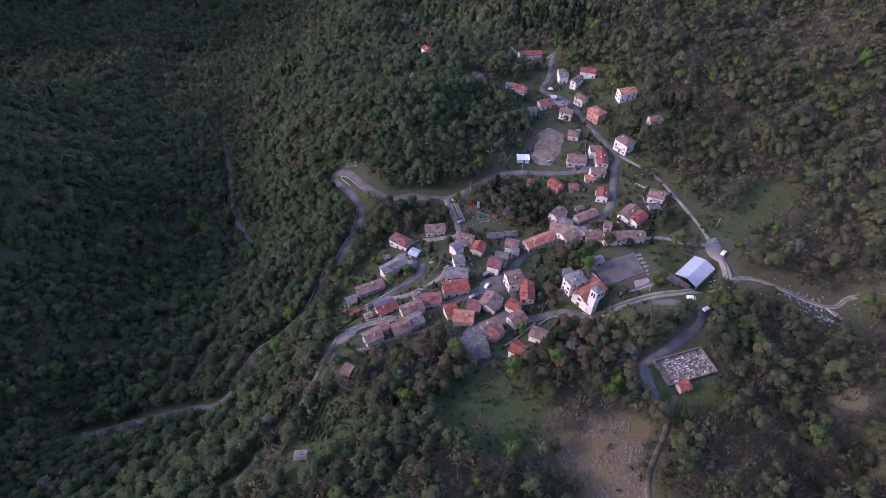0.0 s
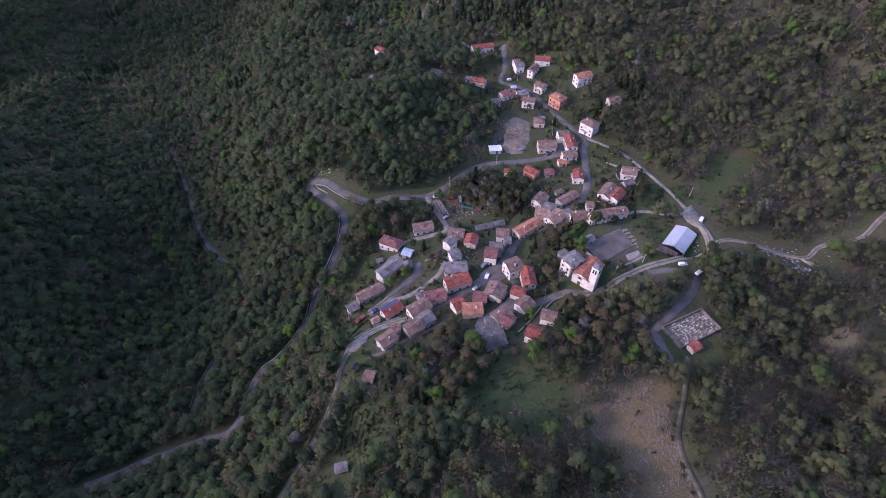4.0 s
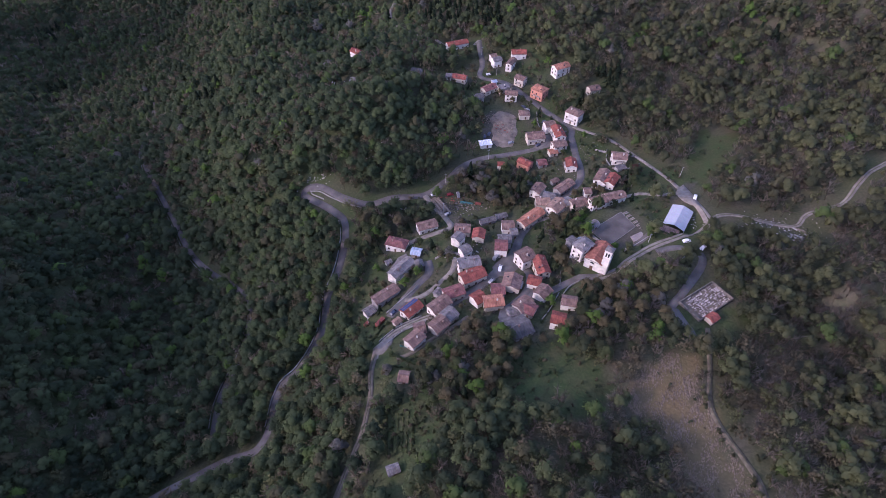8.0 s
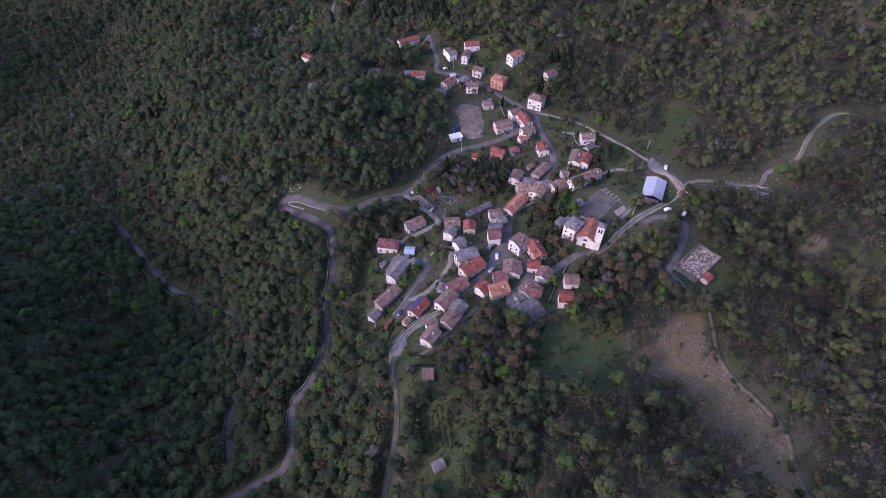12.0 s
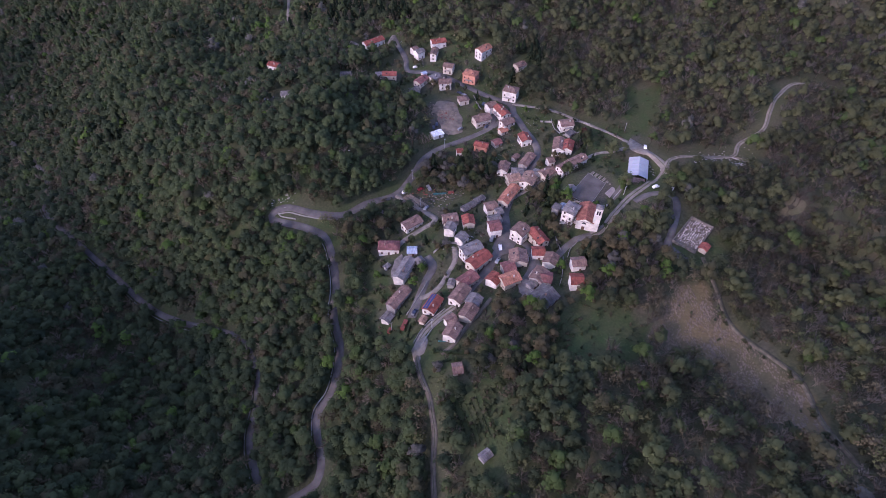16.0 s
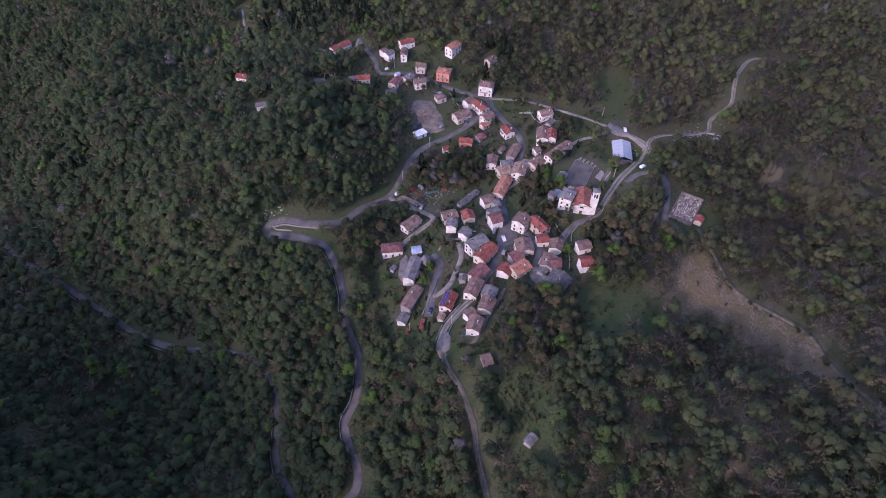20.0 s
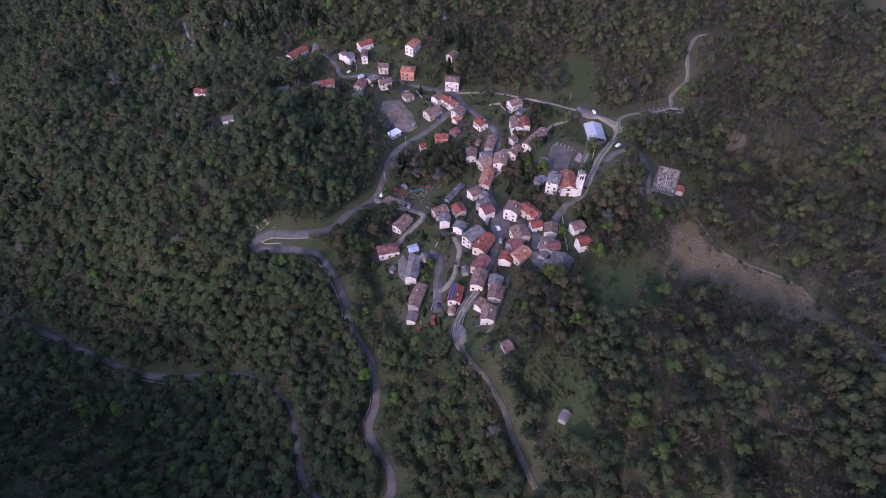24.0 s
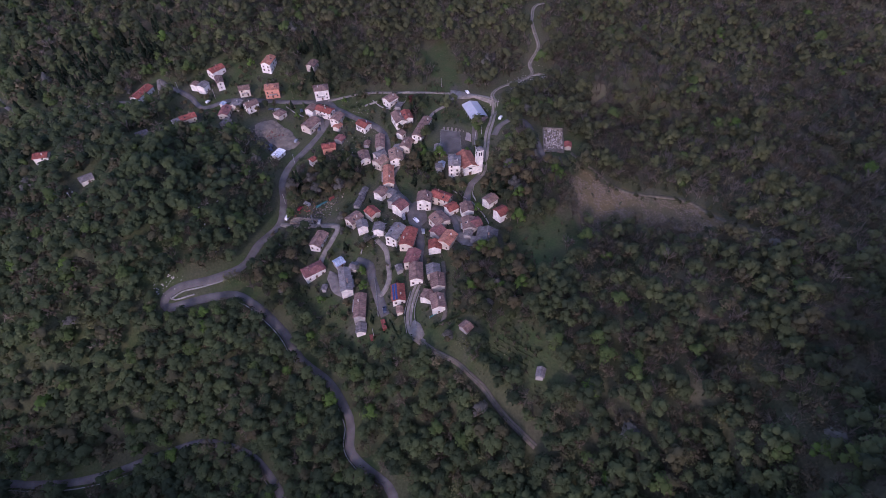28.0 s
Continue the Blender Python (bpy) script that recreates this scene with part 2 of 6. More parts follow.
def box(bm, x, y, z, sx, sy, sz, turn=0.0, bevel=0.0):
    """A box whose base centre is at x, y, z."""
    g = bmesh.ops.create_cube(bm, size=1.0)
    bmesh.ops.transform(bm, matrix=Matrix.Translation((x, y, z + sz / 2)) @ Matrix.Rotation(turn, 4, "Z") @ Matrix.Diagonal((sx, sy, sz, 1)), verts=g["verts"])
    if bevel:
        edges = {ed for v in g["verts"] for ed in v.link_edges}
        bmesh.ops.bevel(bm, geom=list(edges), offset=bevel, segments=1, affect="EDGES")
    return g["verts"]


def thing(name, x, y, z, turn=0.0, label="", category="", group="", kind=""):
    ob = new(name)
    ob.matrix_world = pose(x, y, z, 0, 0, turn)
    return tagged(ob, label, category, group, kind)


def bulk_mesh(name, verts, tris, tints=None, attr="tint", normals=None):
    """A mesh of triangles from arrays, quick for large ones."""
    me = bpy.data.meshes.new(name)
    nv, nf = len(verts), len(tris)
    me.vertices.add(nv), me.loops.add(nf * 3), me.polygons.add(nf)
    me.vertices.foreach_set("co", np.asarray(verts, np.float32).ravel())
    me.loops.foreach_set("vertex_index", np.asarray(tris, np.int32).ravel())
    me.polygons.foreach_set("loop_start", np.arange(0, nf * 3, 3, dtype=np.int32))
    me.polygons.foreach_set("loop_total", np.full(nf, 3, np.int32))
    if tints is not None:
        at = me.color_attributes.new(attr, "FLOAT_COLOR", "POINT")
        at.data.foreach_set("color", np.concatenate([np.asarray(tints, np.float32), np.ones((nv, 1), np.float32)], 1).ravel())
    me.update()
    if normals is not None:
        me.polygons.foreach_set("use_smooth", np.ones(nf, bool))
        me.normals_split_custom_set_from_vertices(np.asarray(normals, np.float32))
    return me


# ---- the land ----
KNOT_X = np.array([-650.0, -400.0, -260.0, -175.0, -110.0, -50.0, 20.0, 95.0, 175.0, 290.0, 520.0])
KNOT_Y = np.array([-150.0, 30.0, 100.0, 165.0, 235.0, 320.0, 440.0, 620.0, 950.0])
# the high south-west corner is out of view, raised to shade the valley
HEIGHTS = np.array([
    [160.0, 120.0, 15.9, -4.0, -12.8, 13.8, 34.1, 47.7, 49.4, 46.1, 57.3],
    [149.6, 94.7, -7.1, -41.2, -27.2, -4.7, 22.0, 26.1, 24.7, 24.3, 71.9],
    [152.4, 68.2, -4.0, -39.4, -53.8, -14.8, 9.9, 9.2, 11.8, 16.5, 47.5],
    [126.4, 55.4, -4.4, -71.6, -55.0, -23.2, -5.6, 7.4, 11.8, 10.9, -3.8],
    [133.7, 14.8, -58.0, -82.0, -39.8, -21.6, -17.6, -4.7, 6.0, 15.8, -38.5],
    [-35.1, -77.3, -83.4, -56.5, -12.7, 1.1, -13.0, -9.7, 1.3, 10.2, 68.5],
    [-144.7, -130.0, -94.2, -41.1, -32.7, -18.2, -11.9, 5.7, 1.1, 25.0, 91.2],
    [-157.8, -165.1, -105.9, -56.7, -43.3, -26.9, -16.1, -8.2, 2.3, 26.2, 60.8],
    [-134.9, -109.2, -59.6, -88.7, -83.5, -62.8, -25.5, 14.3, 30.6, 56.1, 83.8],
])
# smaller rises and hollows, plus two unseen shade-casting hills: x, y, radius, height
HUMPS = [
    (-69, 405, 16, 3.3),
    (-64, 360, 16, -6),
    (120, 150, 18, 3.5),
    (10, 200, 18, 5.3),
    (60, 170, 18, -3.8),
    (-60, 160, 18, -5.7),
    (-100, 160, 18, 5.4),
    (-150, 280, 18, 5),
    (-50, 290, 18, 7.2),
    (-150, 90, 18, -6.5),
    (-100, 350, 18, -7.6),
    (210, 140, 18, 7.1),
    (170, 120, 18, -5.6),
    (-210, 300, 18, -4.3),
    (-150, 210, 26, -3.7),
    (80, 80, 18, -5.9),
    (180, 200, 26, -4.7),
    (230, 240, 26, 3.6),
    (-10, 250, 18, -2.4),
    (-30, 120, 18, 3.5),
    (-50, 90, 18, -4.4),
    (-120, 110, 18, 4),
    (120, 70, 18, 2.5),
    (90, 120, 18, 4.1),
    (-130, 300, 26, 4.5),
    (-110, 60, 18, 5.2),
    # hill added out of view to shade the far western slopes
    (-950, 545, 85, 400),
    # hill added out of view to shade the south-eastern woods
    (-52, -96, 43, 150),
    (-405, 350, 26, 18),
    (-432, 395, 26, 20),
    (-462, 445, 26, 20),
    (-490, 500, 26, 20),
    (-505, 540, 26, 14),
]


# levelled places: x, y, radius, level
TERRACES = [(91, 201, 17, 1.2), (116.5, 144, 16, 12.6), (126, 207, 14, 0.2), (76, 175, 13, 0.8)]


def spline(knots):
    n, h = len(knots), np.diff(knots)
    left, right = np.zeros((n, n)), np.zeros((n, n))
    left[0, 0] = left[-1, -1] = 1
    for i in range(1, n - 1):
        left[i, i - 1:i + 2] = h[i - 1], 2 * (h[i - 1] + h[i]), h[i]
        right[i, i - 1:i + 2] = 6 / h[i - 1], -6 / h[i - 1] - 6 / h[i], 6 / h[i]
    return np.linalg.solve(left, right)


BEND_X, BEND_Y = spline(KNOT_X), spline(KNOT_Y)


def weights(knots, bend, x):
    x = np.clip(x, knots[0], knots[-1])
    i = np.clip(np.searchsorted(knots, x) - 1, 0, len(knots) - 2)
    h = knots[i + 1] - knots[i]
    p = (knots[i + 1] - x) / h
    q = 1 - p
    w = np.zeros((len(x), len(knots)))
    r = np.arange(len(x))
    w[r, i] += p
    w[r, i + 1] += q
    return w + ((p ** 3 - p) * h * h / 6)[:, None] * bend[i] + ((q ** 3 - q) * h * h / 6)[:, None] * bend[i + 1]


def wobble(px, py, size, seed=0.0):
    """Smooth noise between about -1 and 1."""
    g = np.zeros(len(px))
    for k, (ax, ay, ph) in enumerate(((1.0, 0.3, 0.0), (-0.4, 1.1, 2.1), (0.8, -0.9, 4.0), (1.7, 1.2, 1.0), (-1.9, 0.9, 3.3), (2.6, -2.2, 5.1))):
        g += np.sin((ax * px + ay * py) / size + ph + seed * (k + 1.7)) * (0.4 if k < 3 else 0.25)
    return g


def rough_share(x, y):
    """0 near houses, roads and fields, 1 out on the wooded slopes, where gullies and spurs break the land."""
    u = np.clip((x - SHARE_X[0]) / 10, 0, len(SHARE_X) - 1.01)
    v = np.clip((y - SHARE_Y[0]) / 10, 0, len(SHARE_Y) - 1.01)
    a, b = u.astype(int), v.astype(int)
    u, v = u - a, v - b
    return SHARE[b, a] * (1 - u) * (1 - v) + SHARE[b, a + 1] * u * (1 - v) + SHARE[b + 1, a] * (1 - u) * v + SHARE[b + 1, a + 1] * u * v


def heights(x, y):
    x, y = np.atleast_1d(np.asarray(x, float)), np.atleast_1d(np.asarray(y, float))
    g = np.einsum("ni,ij,nj->n", weights(KNOT_Y, BEND_Y, y), HEIGHTS, weights(KNOT_X, BEND_X, x))
    for hx, hy, radius, rise in HUMPS:
        g = g + rise * np.exp(-((x - hx) ** 2 + (y - hy) ** 2) / (2 * radius ** 2))
    for tx, ty, radius, level in TERRACES:
        q = np.clip((radius - np.hypot(x - tx, y - ty)) / 5 + 0.5, 0, 1)
        q = q * q * (3 - 2 * q)
        g = g * (1 - q) + level * q
    return g + rough_share(x, y) * (3.4 * wobble(x, y, 9.0, 0.7) + 1.5 * wobble(y, x, 4.2, 2.2))


def ground(x, y):
    return float(heights(x, y)[0])


def along(points, step=3.0):
    """A smooth line through the points, with a point about every step metres."""
    p = np.array(points, float)
    p = np.vstack([2 * p[0] - p[1], p, 2 * p[-1] - p[-2]])
    out = []
    for i in range(1, len(p) - 2):
        k = max(2, int(np.linalg.norm(p[i + 1] - p[i]) / step))
        for s in np.linspace(0, 1, k, endpoint=False):
            out.append(0.5 * (2 * p[i] + (p[i + 1] - p[i - 1]) * s + (2 * p[i - 1] - 5 * p[i] + 4 * p[i + 1] - p[i + 2]) * s ** 2 + (3 * p[i] - p[i - 1] - 3 * p[i + 1] + p[i + 2]) * s ** 3))
    out.append(p[-2])
    return np.array(out)


def inside(px, py, poly):
    poly = np.array(poly, float)
    c = np.zeros(len(px), bool)
    for (x1, y1), (x2, y2) in zip(poly, np.roll(poly, -1, 0)):
        if y1 != y2:
            c ^= ((y1 > py) != (y2 > py)) & (px < (x2 - x1) * (py - y1) / (y2 - y1) + x1)
    return c


def near_line(px, py, line):
    """Distance of points from a line of close points."""
    d = np.full(len(px), 1e9)
    lo, hi = line.min(0) - 30, line.max(0) + 30
    m = (px > lo[0]) & (px < hi[0]) & (py > lo[1]) & (py < hi[1])
    if m.any():
        best = np.full(m.sum(), 1e9)
        for q in line[::1]:
            best = np.minimum(best, (px[m] - q[0]) ** 2 + (py[m] - q[1]) ** 2)
        d[m] = np.sqrt(best)
    return d


# ---- roads: name, width, surface, label, line in plan ----
ROADS = []


def road(name, width, mat, label, *line):
    ROADS.append((name, width, mat, label, along(line)))


road("mountain_road", 4.1, ASPHALT, "grey asphalt mountain road with a hairpin bend", (-143, 70), (-135, 75), (-127, 82), (-114, 89), (-100, 96), (-90, 97), (-84, 99), (-81, 106), (-81, 114), (-81, 124), (-79, 131), (-70, 139), (-63, 160), (-63, 180), (-58, 199), (-58, 228), (-67, 239), (-80, 248), (-87, 253), (-85, 257), (-76, 256), (-61, 247), (-45, 242), (-30, 247), (-11, 251), (2, 262), (12, 274), (27, 283), (42, 286), (60, 290), (74, 295), (86, 299))
road("upper_street", 3.9, ASPHALT, "narrow asphalt street between the upper houses", (86, 299), (87, 311), (73, 330), (63, 345), (47, 366), (29, 375), (31, 393), (30, 418), (30, 431))
road("main_street", 4.3, ASPHALT, "narrow asphalt main street through the village", (86, 299), (86, 281), (85, 257), (77, 243), (62, 229), (52, 218), (43, 205), (37, 190), (20, 168), (8, 159), (-5, 149))
road("lower_track", 2.9, GRAVEL, "pale gravel track curving out of the village", (-5, 149), (-13, 146), (-23, 140), (-29, 132), (-30, 125))
road("church_lane", 3.8, ASPHALT, "asphalt lane from the square to the church", (20, 168), (36, 182), (44, 175), (42, 156), (53, 161), (64, 167), (78, 168))
road("church_road", 3.4, GRAVEL, "pale gravel road climbing past the church", (76, 168), (81, 169), (94, 176), (106, 183), (120, 189), (135, 197), (140, 201), (141, 209), (139, 219), (136, 229))
road("chapel_lane", 2.4, GRAVEL, "pale gravel lane along a garden", (136, 229), (123, 228), (112, 231), (100, 228), (89, 224), (76, 225), (64, 220), (51, 216))
road("hill_path", 1.9, GRAVEL, "pale footpath above the houses", (136, 229), (131, 246), (119, 274), (108, 293), (89, 310))
road("forest_track", 2.1, GRAVEL, "pale forest track winding up the hill", (140, 201), (147, 207), (159, 207), (182, 198), (193, 206), (211, 210), (224, 222), (237, 232), (260, 240), (279, 219))
road("cemetery_road", 3.4, ASPHALT, "grey lane to the walled cemetery", (105, 178), (116, 180), (124, 176), (123, 167), (108, 149), (99, 140))
road("field_track", 1.6, RUTS, "earth track along the dry field", (113, 130), (109, 113), (104, 95), (107, 73), (107, 60), (99, 43), (96, 27), (96, 18))
road("valley_road", 3.3, ASPHALT, "shaded asphalt road along the valley", (-112, 109), (-116, 134), (-110, 152), (-109, 171), (-117, 195), (-135, 215), (-165, 241), (-183, 261), (-204, 292), (-248, 354), (-275, 404), (-286, 456), (-350, 571))
road("lower_lane", 4.2, ASPHALT, "asphalt lane beside the barns", (-26, 153), (-18, 166), (-12, 175), (-7, 181), (-8, 190))
road("village_lane", 3.0, GRAVEL, "gravel lane from the junction into the village", (-11, 250), (-0, 232), (5, 218), (-1, 214), (-15, 210), (-22, 206))
road("stair_lane", 2.3, GRAVEL, "pale stepped lane between the houses", (-19, 163.5), (-14, 163.5), (-8, 166), (-1, 173), (5, 180), (7, 188))
road("village_square", 10, ASPHALT, "small asphalt square between the houses", (27, 174), (36, 184), (42, 189))
road("gravel_yard", 17, YARD, "brown gravel yard with stored goods", (40, 332), (43, 319), (41, 302), (38, 294))
road("gravel_fan", 8, GRAVEL, "pale gravel turning place above the tent", (138, 236), (136, 229), (137, 222), (140, 215))
road("ridge_path", 2.2, GRAVEL, "pale path along the wooded ridge", (30, 431), (13, 410), (-8, 444), (-26, 458), (-42, 483), (-51, 516), (-46, 564))
road("lower_yard", 5.5, GRAVEL, "pale gravel turning yard below the houses", (-31, 127), (-27, 132), (-23, 137))
road("foot_path", 1.8, EARTH, "rutted earth track descending through the trees", (-30, 128), (-31, 118), (-30, 107), (-31, 98), (-32, 91), (-34, 85), (-37, 76), (-41, 59))

road("inner_alley", 3.4, ASPHALT, "narrow asphalt alley between the lower houses", (46, 171), (40, 160), (36, 155), (31, 150), (27, 143))
road("courtyard", 6.5, CONCRETE_PALE, "worn grey concrete courtyard behind the houses", (32, 151), (30, 146), (27, 139))
road("forecourt", 5.0, ASPHALT, "grey asphalt forecourt of the upper houses", (60, 291), (67, 295), (73, 303), (84, 306))
road("side_path", 1.5, EARTH, "narrow earth path below the lower row of houses", (12, 146), (6, 141), (2, 138), (-6, 132), (-14, 125), (-20, 123))
road("cemetery_square", 6.0, ASPHALT, "grey asphalt turning place before the cemetery", (100, 142), (101, 136), (103, 130), (107, 126))
road("barn_yard", 5.0, CONCRETE_PALE, "worn grey concrete yard beside the barn", (-20, 199), (-24, 192), (-28, 182))

# ---- open ground in plan ----
FIELDS = []


def field(kind, *poly):
    FIELDS.append((kind, poly))


field("dry", (90, 119), (105, 117), (102, 103), (104, 91), (105, 72), (107, 59), (102, 45), (95, 32), (90, 25), (85, 32), (87, 47), (87, 62), (86, 79), (79, 90), (69, 100), (81, 112))
field("grass", (33, 122), (46, 125), (56, 121), (66, 112), (67, 102), (60, 94), (46, 88), (32, 92), (25, 97), (30, 110))
field("grass", (111, 226), (126, 221), (117, 209), (104, 218))
field("grass", (163, 291), (185, 278), (162, 244), (145, 235), (135, 232), (145, 254))
field("grass", (-13, 101), (-4, 95), (-2, 79), (-12, 80))
field("grass", (-31, 244), (-15, 249), (-8, 243), (-23, 233))
field("grass", (-43, 184), (-37, 164), (-30, 140), (-40, 142), (-45, 164))
field("yard", (76, 197), (96, 212), (107, 196), (86, 186))
field("yard", (104, 143), (124, 156), (130, 146), (112, 134))
field("yard", (29, 332), (54, 332), (43, 299), (25, 294))
field("yard", (26, 193), (44, 181), (30, 172))
field("yard", (-13, 251), (1, 246), (12, 225), (6, 218), (-2, 234), (-13, 245))
field("yard", (129, 228), (142, 238), (146, 234), (137, 220), (131, 221))
field("grass", (113, 233), (133, 229), (129, 242), (124, 256), (116, 246))
field("grass", (135, 233), (131, 240), (126, 249), (124, 256), (144, 255))
field("grass", (-25, 101), (-9, 98), (-9, 76), (-22, 77))

# ---- houses in plan: x, y, heading, length, width, wall height, roof, walls ----
HOUSES = []


def site(x, y, turn, length, width, height, roof, walls, shape="gable"):
    HOUSES.append((x, y, turn, length, width, height, roof, walls, shape))


site(-21.8, 184.8, 50, 14.8, 5.9, 5.0, "grey", "white")
site(-12.4, 187.2, 107, 4.2, 3.9, 2.7, "grey", "cream")
site(-14.4, 197.2, -14, 4.9, 4.7, 2.7, "pale", "grey")
site(-25.5, 206.0, -18, 11.4, 6.4, 4.5, "maroon", "white", "hip")
site(-9.0, 218.6, 20, 11.0, 6.2, 4.0, "brown", "white")
site(11.0, 208.9, -4, 8.2, 6.4, 4.5, "brown", "cream")
site(8.3, 199.9, 53, 5.2, 5.5, 5.4, "grey", "white")
site(19.5, 202.5, 80, 6.5, 6.2, 4.5, "red", "cream")
site(11.8, 190.5, 32, 5.2, 5.5, 4.5, "grey", "white")
site(13.4, 179.7, 13, 10.9, 6.4, 5.9, "grey", "white")
site(15.0, 171.9, 27, 12.3, 7.1, 4.5, "red", "cream")
site(5.4, 161.2, 24, 9.5, 6.4, 4.5, "maroon", "cream")
site(-1.4, 153.2, 41, 10.5, 6.4, 4.5, "brown", "white")
site(-14.9, 153.8, 45, 9.6, 6.2, 3.6, "red", "white")
site(-29.0, 167.8, 40, 14.0, 5.5, 4.5, "brown", "grey")
site(-12.2, 130.8, 47, 7.6, 6.0, 5.0, "brown", "white")
site(-10.4, 138.5, 13, 4.8, 5.5, 3.6, "brown", "white")
site(-1.6, 139.2, 43, 7.7, 6.4, 4.5, "brown", "cream")
site(3.2, 145.6, 44, 5.7, 6.4, 4.5, "grey", "cream")
site(-16.0, 111.6, -8, 3.9, 4.7, 2.2, "brown", "grey")
site(-2.2, 163.9, 56, 3.8, 3.1, 2.7, "grey", "grey")
site(32.9, 196.9, 4, 6.2, 6.2, 5.4, "grey", "grey")
site(30.5, 190.8, -4, 6.1, 7.1, 6.3, "maroon", "white")
site(41.9, 182.3, 31, 7.6, 7.8, 7.2, "brown", "white")
site(49.4, 176.0, 100, 11.0, 6.2, 5.4, "red", "cream")
site(44.7, 165.4, -18, 6.0, 5.5, 4.5, "red", "white")
site(47.5, 156.9, 48, 6.7, 6.4, 4.5, "brown", "white")
site(33.8, 165.3, 73, 8.5, 8.5, 4.5, "brown", "cream")
site(26.7, 161.0, 1, 6.1, 6.2, 3.6, "maroon", "grey")
site(17.0, 155.3, 35, 5.5, 6.4, 4.5, "red", "white")
site(23.8, 152.0, 8, 8.9, 6.4, 4.5, "orange", "cream")
site(37.3, 148.3, 41, 8.0, 6.4, 4.5, "brown", "grey")
site(39.7, 145.9, -31, 5.6, 6.2, 3.6, "maroon", "grey")
site(33.7, 134.4, 27, 9.1, 9.9, 3.6, "slate", "grey")
site(50.9, 137.1, -18, 5.7, 6.2, 5.4, "red", "white")
site(58.0, 148.8, -12, 6.4, 5.5, 4.5, "brown", "white")
site(32.2, 145.0, 22, 4.1, 3.9, 2.7, "grey", "grey")
site(36.0, 210.7, 1, 6.3, 6.4, 4.5, "brown", "white")
site(38.8, 205.1, 9, 3.4, 4.7, 3.6, "grey", "grey")
site(49.5, 216.8, 42, 16.3, 6.2, 4.5, "orange", "cream")
site(64.5, 223.7, 48, 10.5, 7.8, 5.4, "tan", "white")
site(57.8, 231.1, 0, 7.5, 7.1, 4.5, "tan", "cream")
site(62.0, 235.1, -18, 6.6, 6.2, 4.5, "grey", "cream")
site(56.8, 244.2, 54, 8.5, 6.2, 4.5, "brown", "white")
site(72.4, 244.2, 41, 13.0, 5.5, 3.6, "brown", "grey")
site(70.8, 226.9, 26, 4.6, 6.2, 4.5, "grey", "cream")
site(76.6, 224.6, 19, 8.8, 6.4, 4.5, "brown", "cream")
site(86.7, 222.8, 19, 8.9, 6.2, 5.4, "brown", "white")
site(96.9, 226.5, 17, 10.7, 5.5, 4.5, "brown", "white")
site(94.4, 246.6, 60, 11.8, 7.1, 5.4, "brown", "white")
site(99.0, 243.6, 57, 9.5, 6.2, 4.5, "red", "white")
site(109.2, 267.3, -6, 8.4, 7.1, 4.5, "brown", "white")
site(80.0, 266.2, 88, 8.3, 6.4, 4.5, "red", "white")
site(84.0, 236.0, 4, 3.7, 4.7, 3.6, "brown", "white")
site(75.6, 287.1, 16, 8.6, 6.4, 5.4, "brown", "white")
site(71.5, 283.1, 15, 5.1, 4.7, 2.7, "orange", "cream")
site(77.0, 300.3, 100, 12.6, 6.4, 5.4, "red", "white")
site(72.4, 309.4, 16, 6.8, 6.2, 5.4, "brown", "white")
site(61.9, 299.5, 8, 11.4, 7.8, 4.5, "brown", "cream")
site(89.7, 316.5, -39, 10.0, 7.8, 7.7, "brown", "white", "hip")
site(69.7, 346.8, -41, 9.9, 7.8, 6.8, "orange", "pink", "hip")
site(57.1, 325.7, 1, 6.9, 6.2, 3.6, "brown", "cream", "hip")
site(52.3, 272.4, -37, 8.6, 5.5, 4.5, "red", "pink")
site(63.1, 272.8, 13, 5.2, 5.5, 2.7, "maroon", "grey")
site(37.1, 271.7, -3, 3.9, 3.9, 4.5, "red", "white")
site(28.4, 295.1, 12, 7.5, 5.1, 2.7, "white", "white", "flat")
site(49.5, 346.5, -9, 8.6, 6.4, 5.4, "brown", "white")
site(57.7, 363.1, -36, 7.4, 6.4, 5.4, "brown", "cream")
site(58.9, 395.9, 0, 11.1, 7.1, 4.5, "red", "white")
site(52.1, 383.9, 63, 10.0, 4.7, 5.4, "brown", "white")
site(41.5, 389.4, 20, 6.4, 6.2, 5.4, "grey", "white")
site(39.3, 396.4, 25, 4.6, 4.7, 4.5, "brown", "white")
site(11.5, 423.2, 21, 17.4, 7.1, 4.5, "red", "white")
site(12.5, 368.3, -18, 10.3, 6.2, 3.6, "red", "cream")
site(4.5, 369.8, -8, 3.9, 5.5, 2.7, "grey", "white")
site(-19.7, 368.8, -18, 7.1, 6.2, 2.7, "slate", "grey")
site(-69.3, 406.1, -40, 8.4, 6.2, 3.6, "red", "white")
site(-64.2, 359.1, -13, 7.2, 5.5, 3.1, "grey", "white")
site(87.4, 369.3, 27, 11.6, 7.1, 6.3, "orange", "white")
site(34.0, 356.0, 37, 10.8, 6.4, 3.6, "maroon", "cream")
site(44.2, 356.7, 23, 7.7, 6.2, 3.6, "grey", "cream")
site(38.2, 363.6, 22, 3.1, 3.1, 3.6, "pale", "white")
site(26.0, 345.0, 16, 6.1, 5.5, 3.6, "slate", "grey")
site(117.3, 196.4, -33, 9.6, 3.8, 2.3, "brown", "grey", "flat")
site(-21.6, 147.2, 45, 3.4, 2.8, 2.2, "tan", "cream")
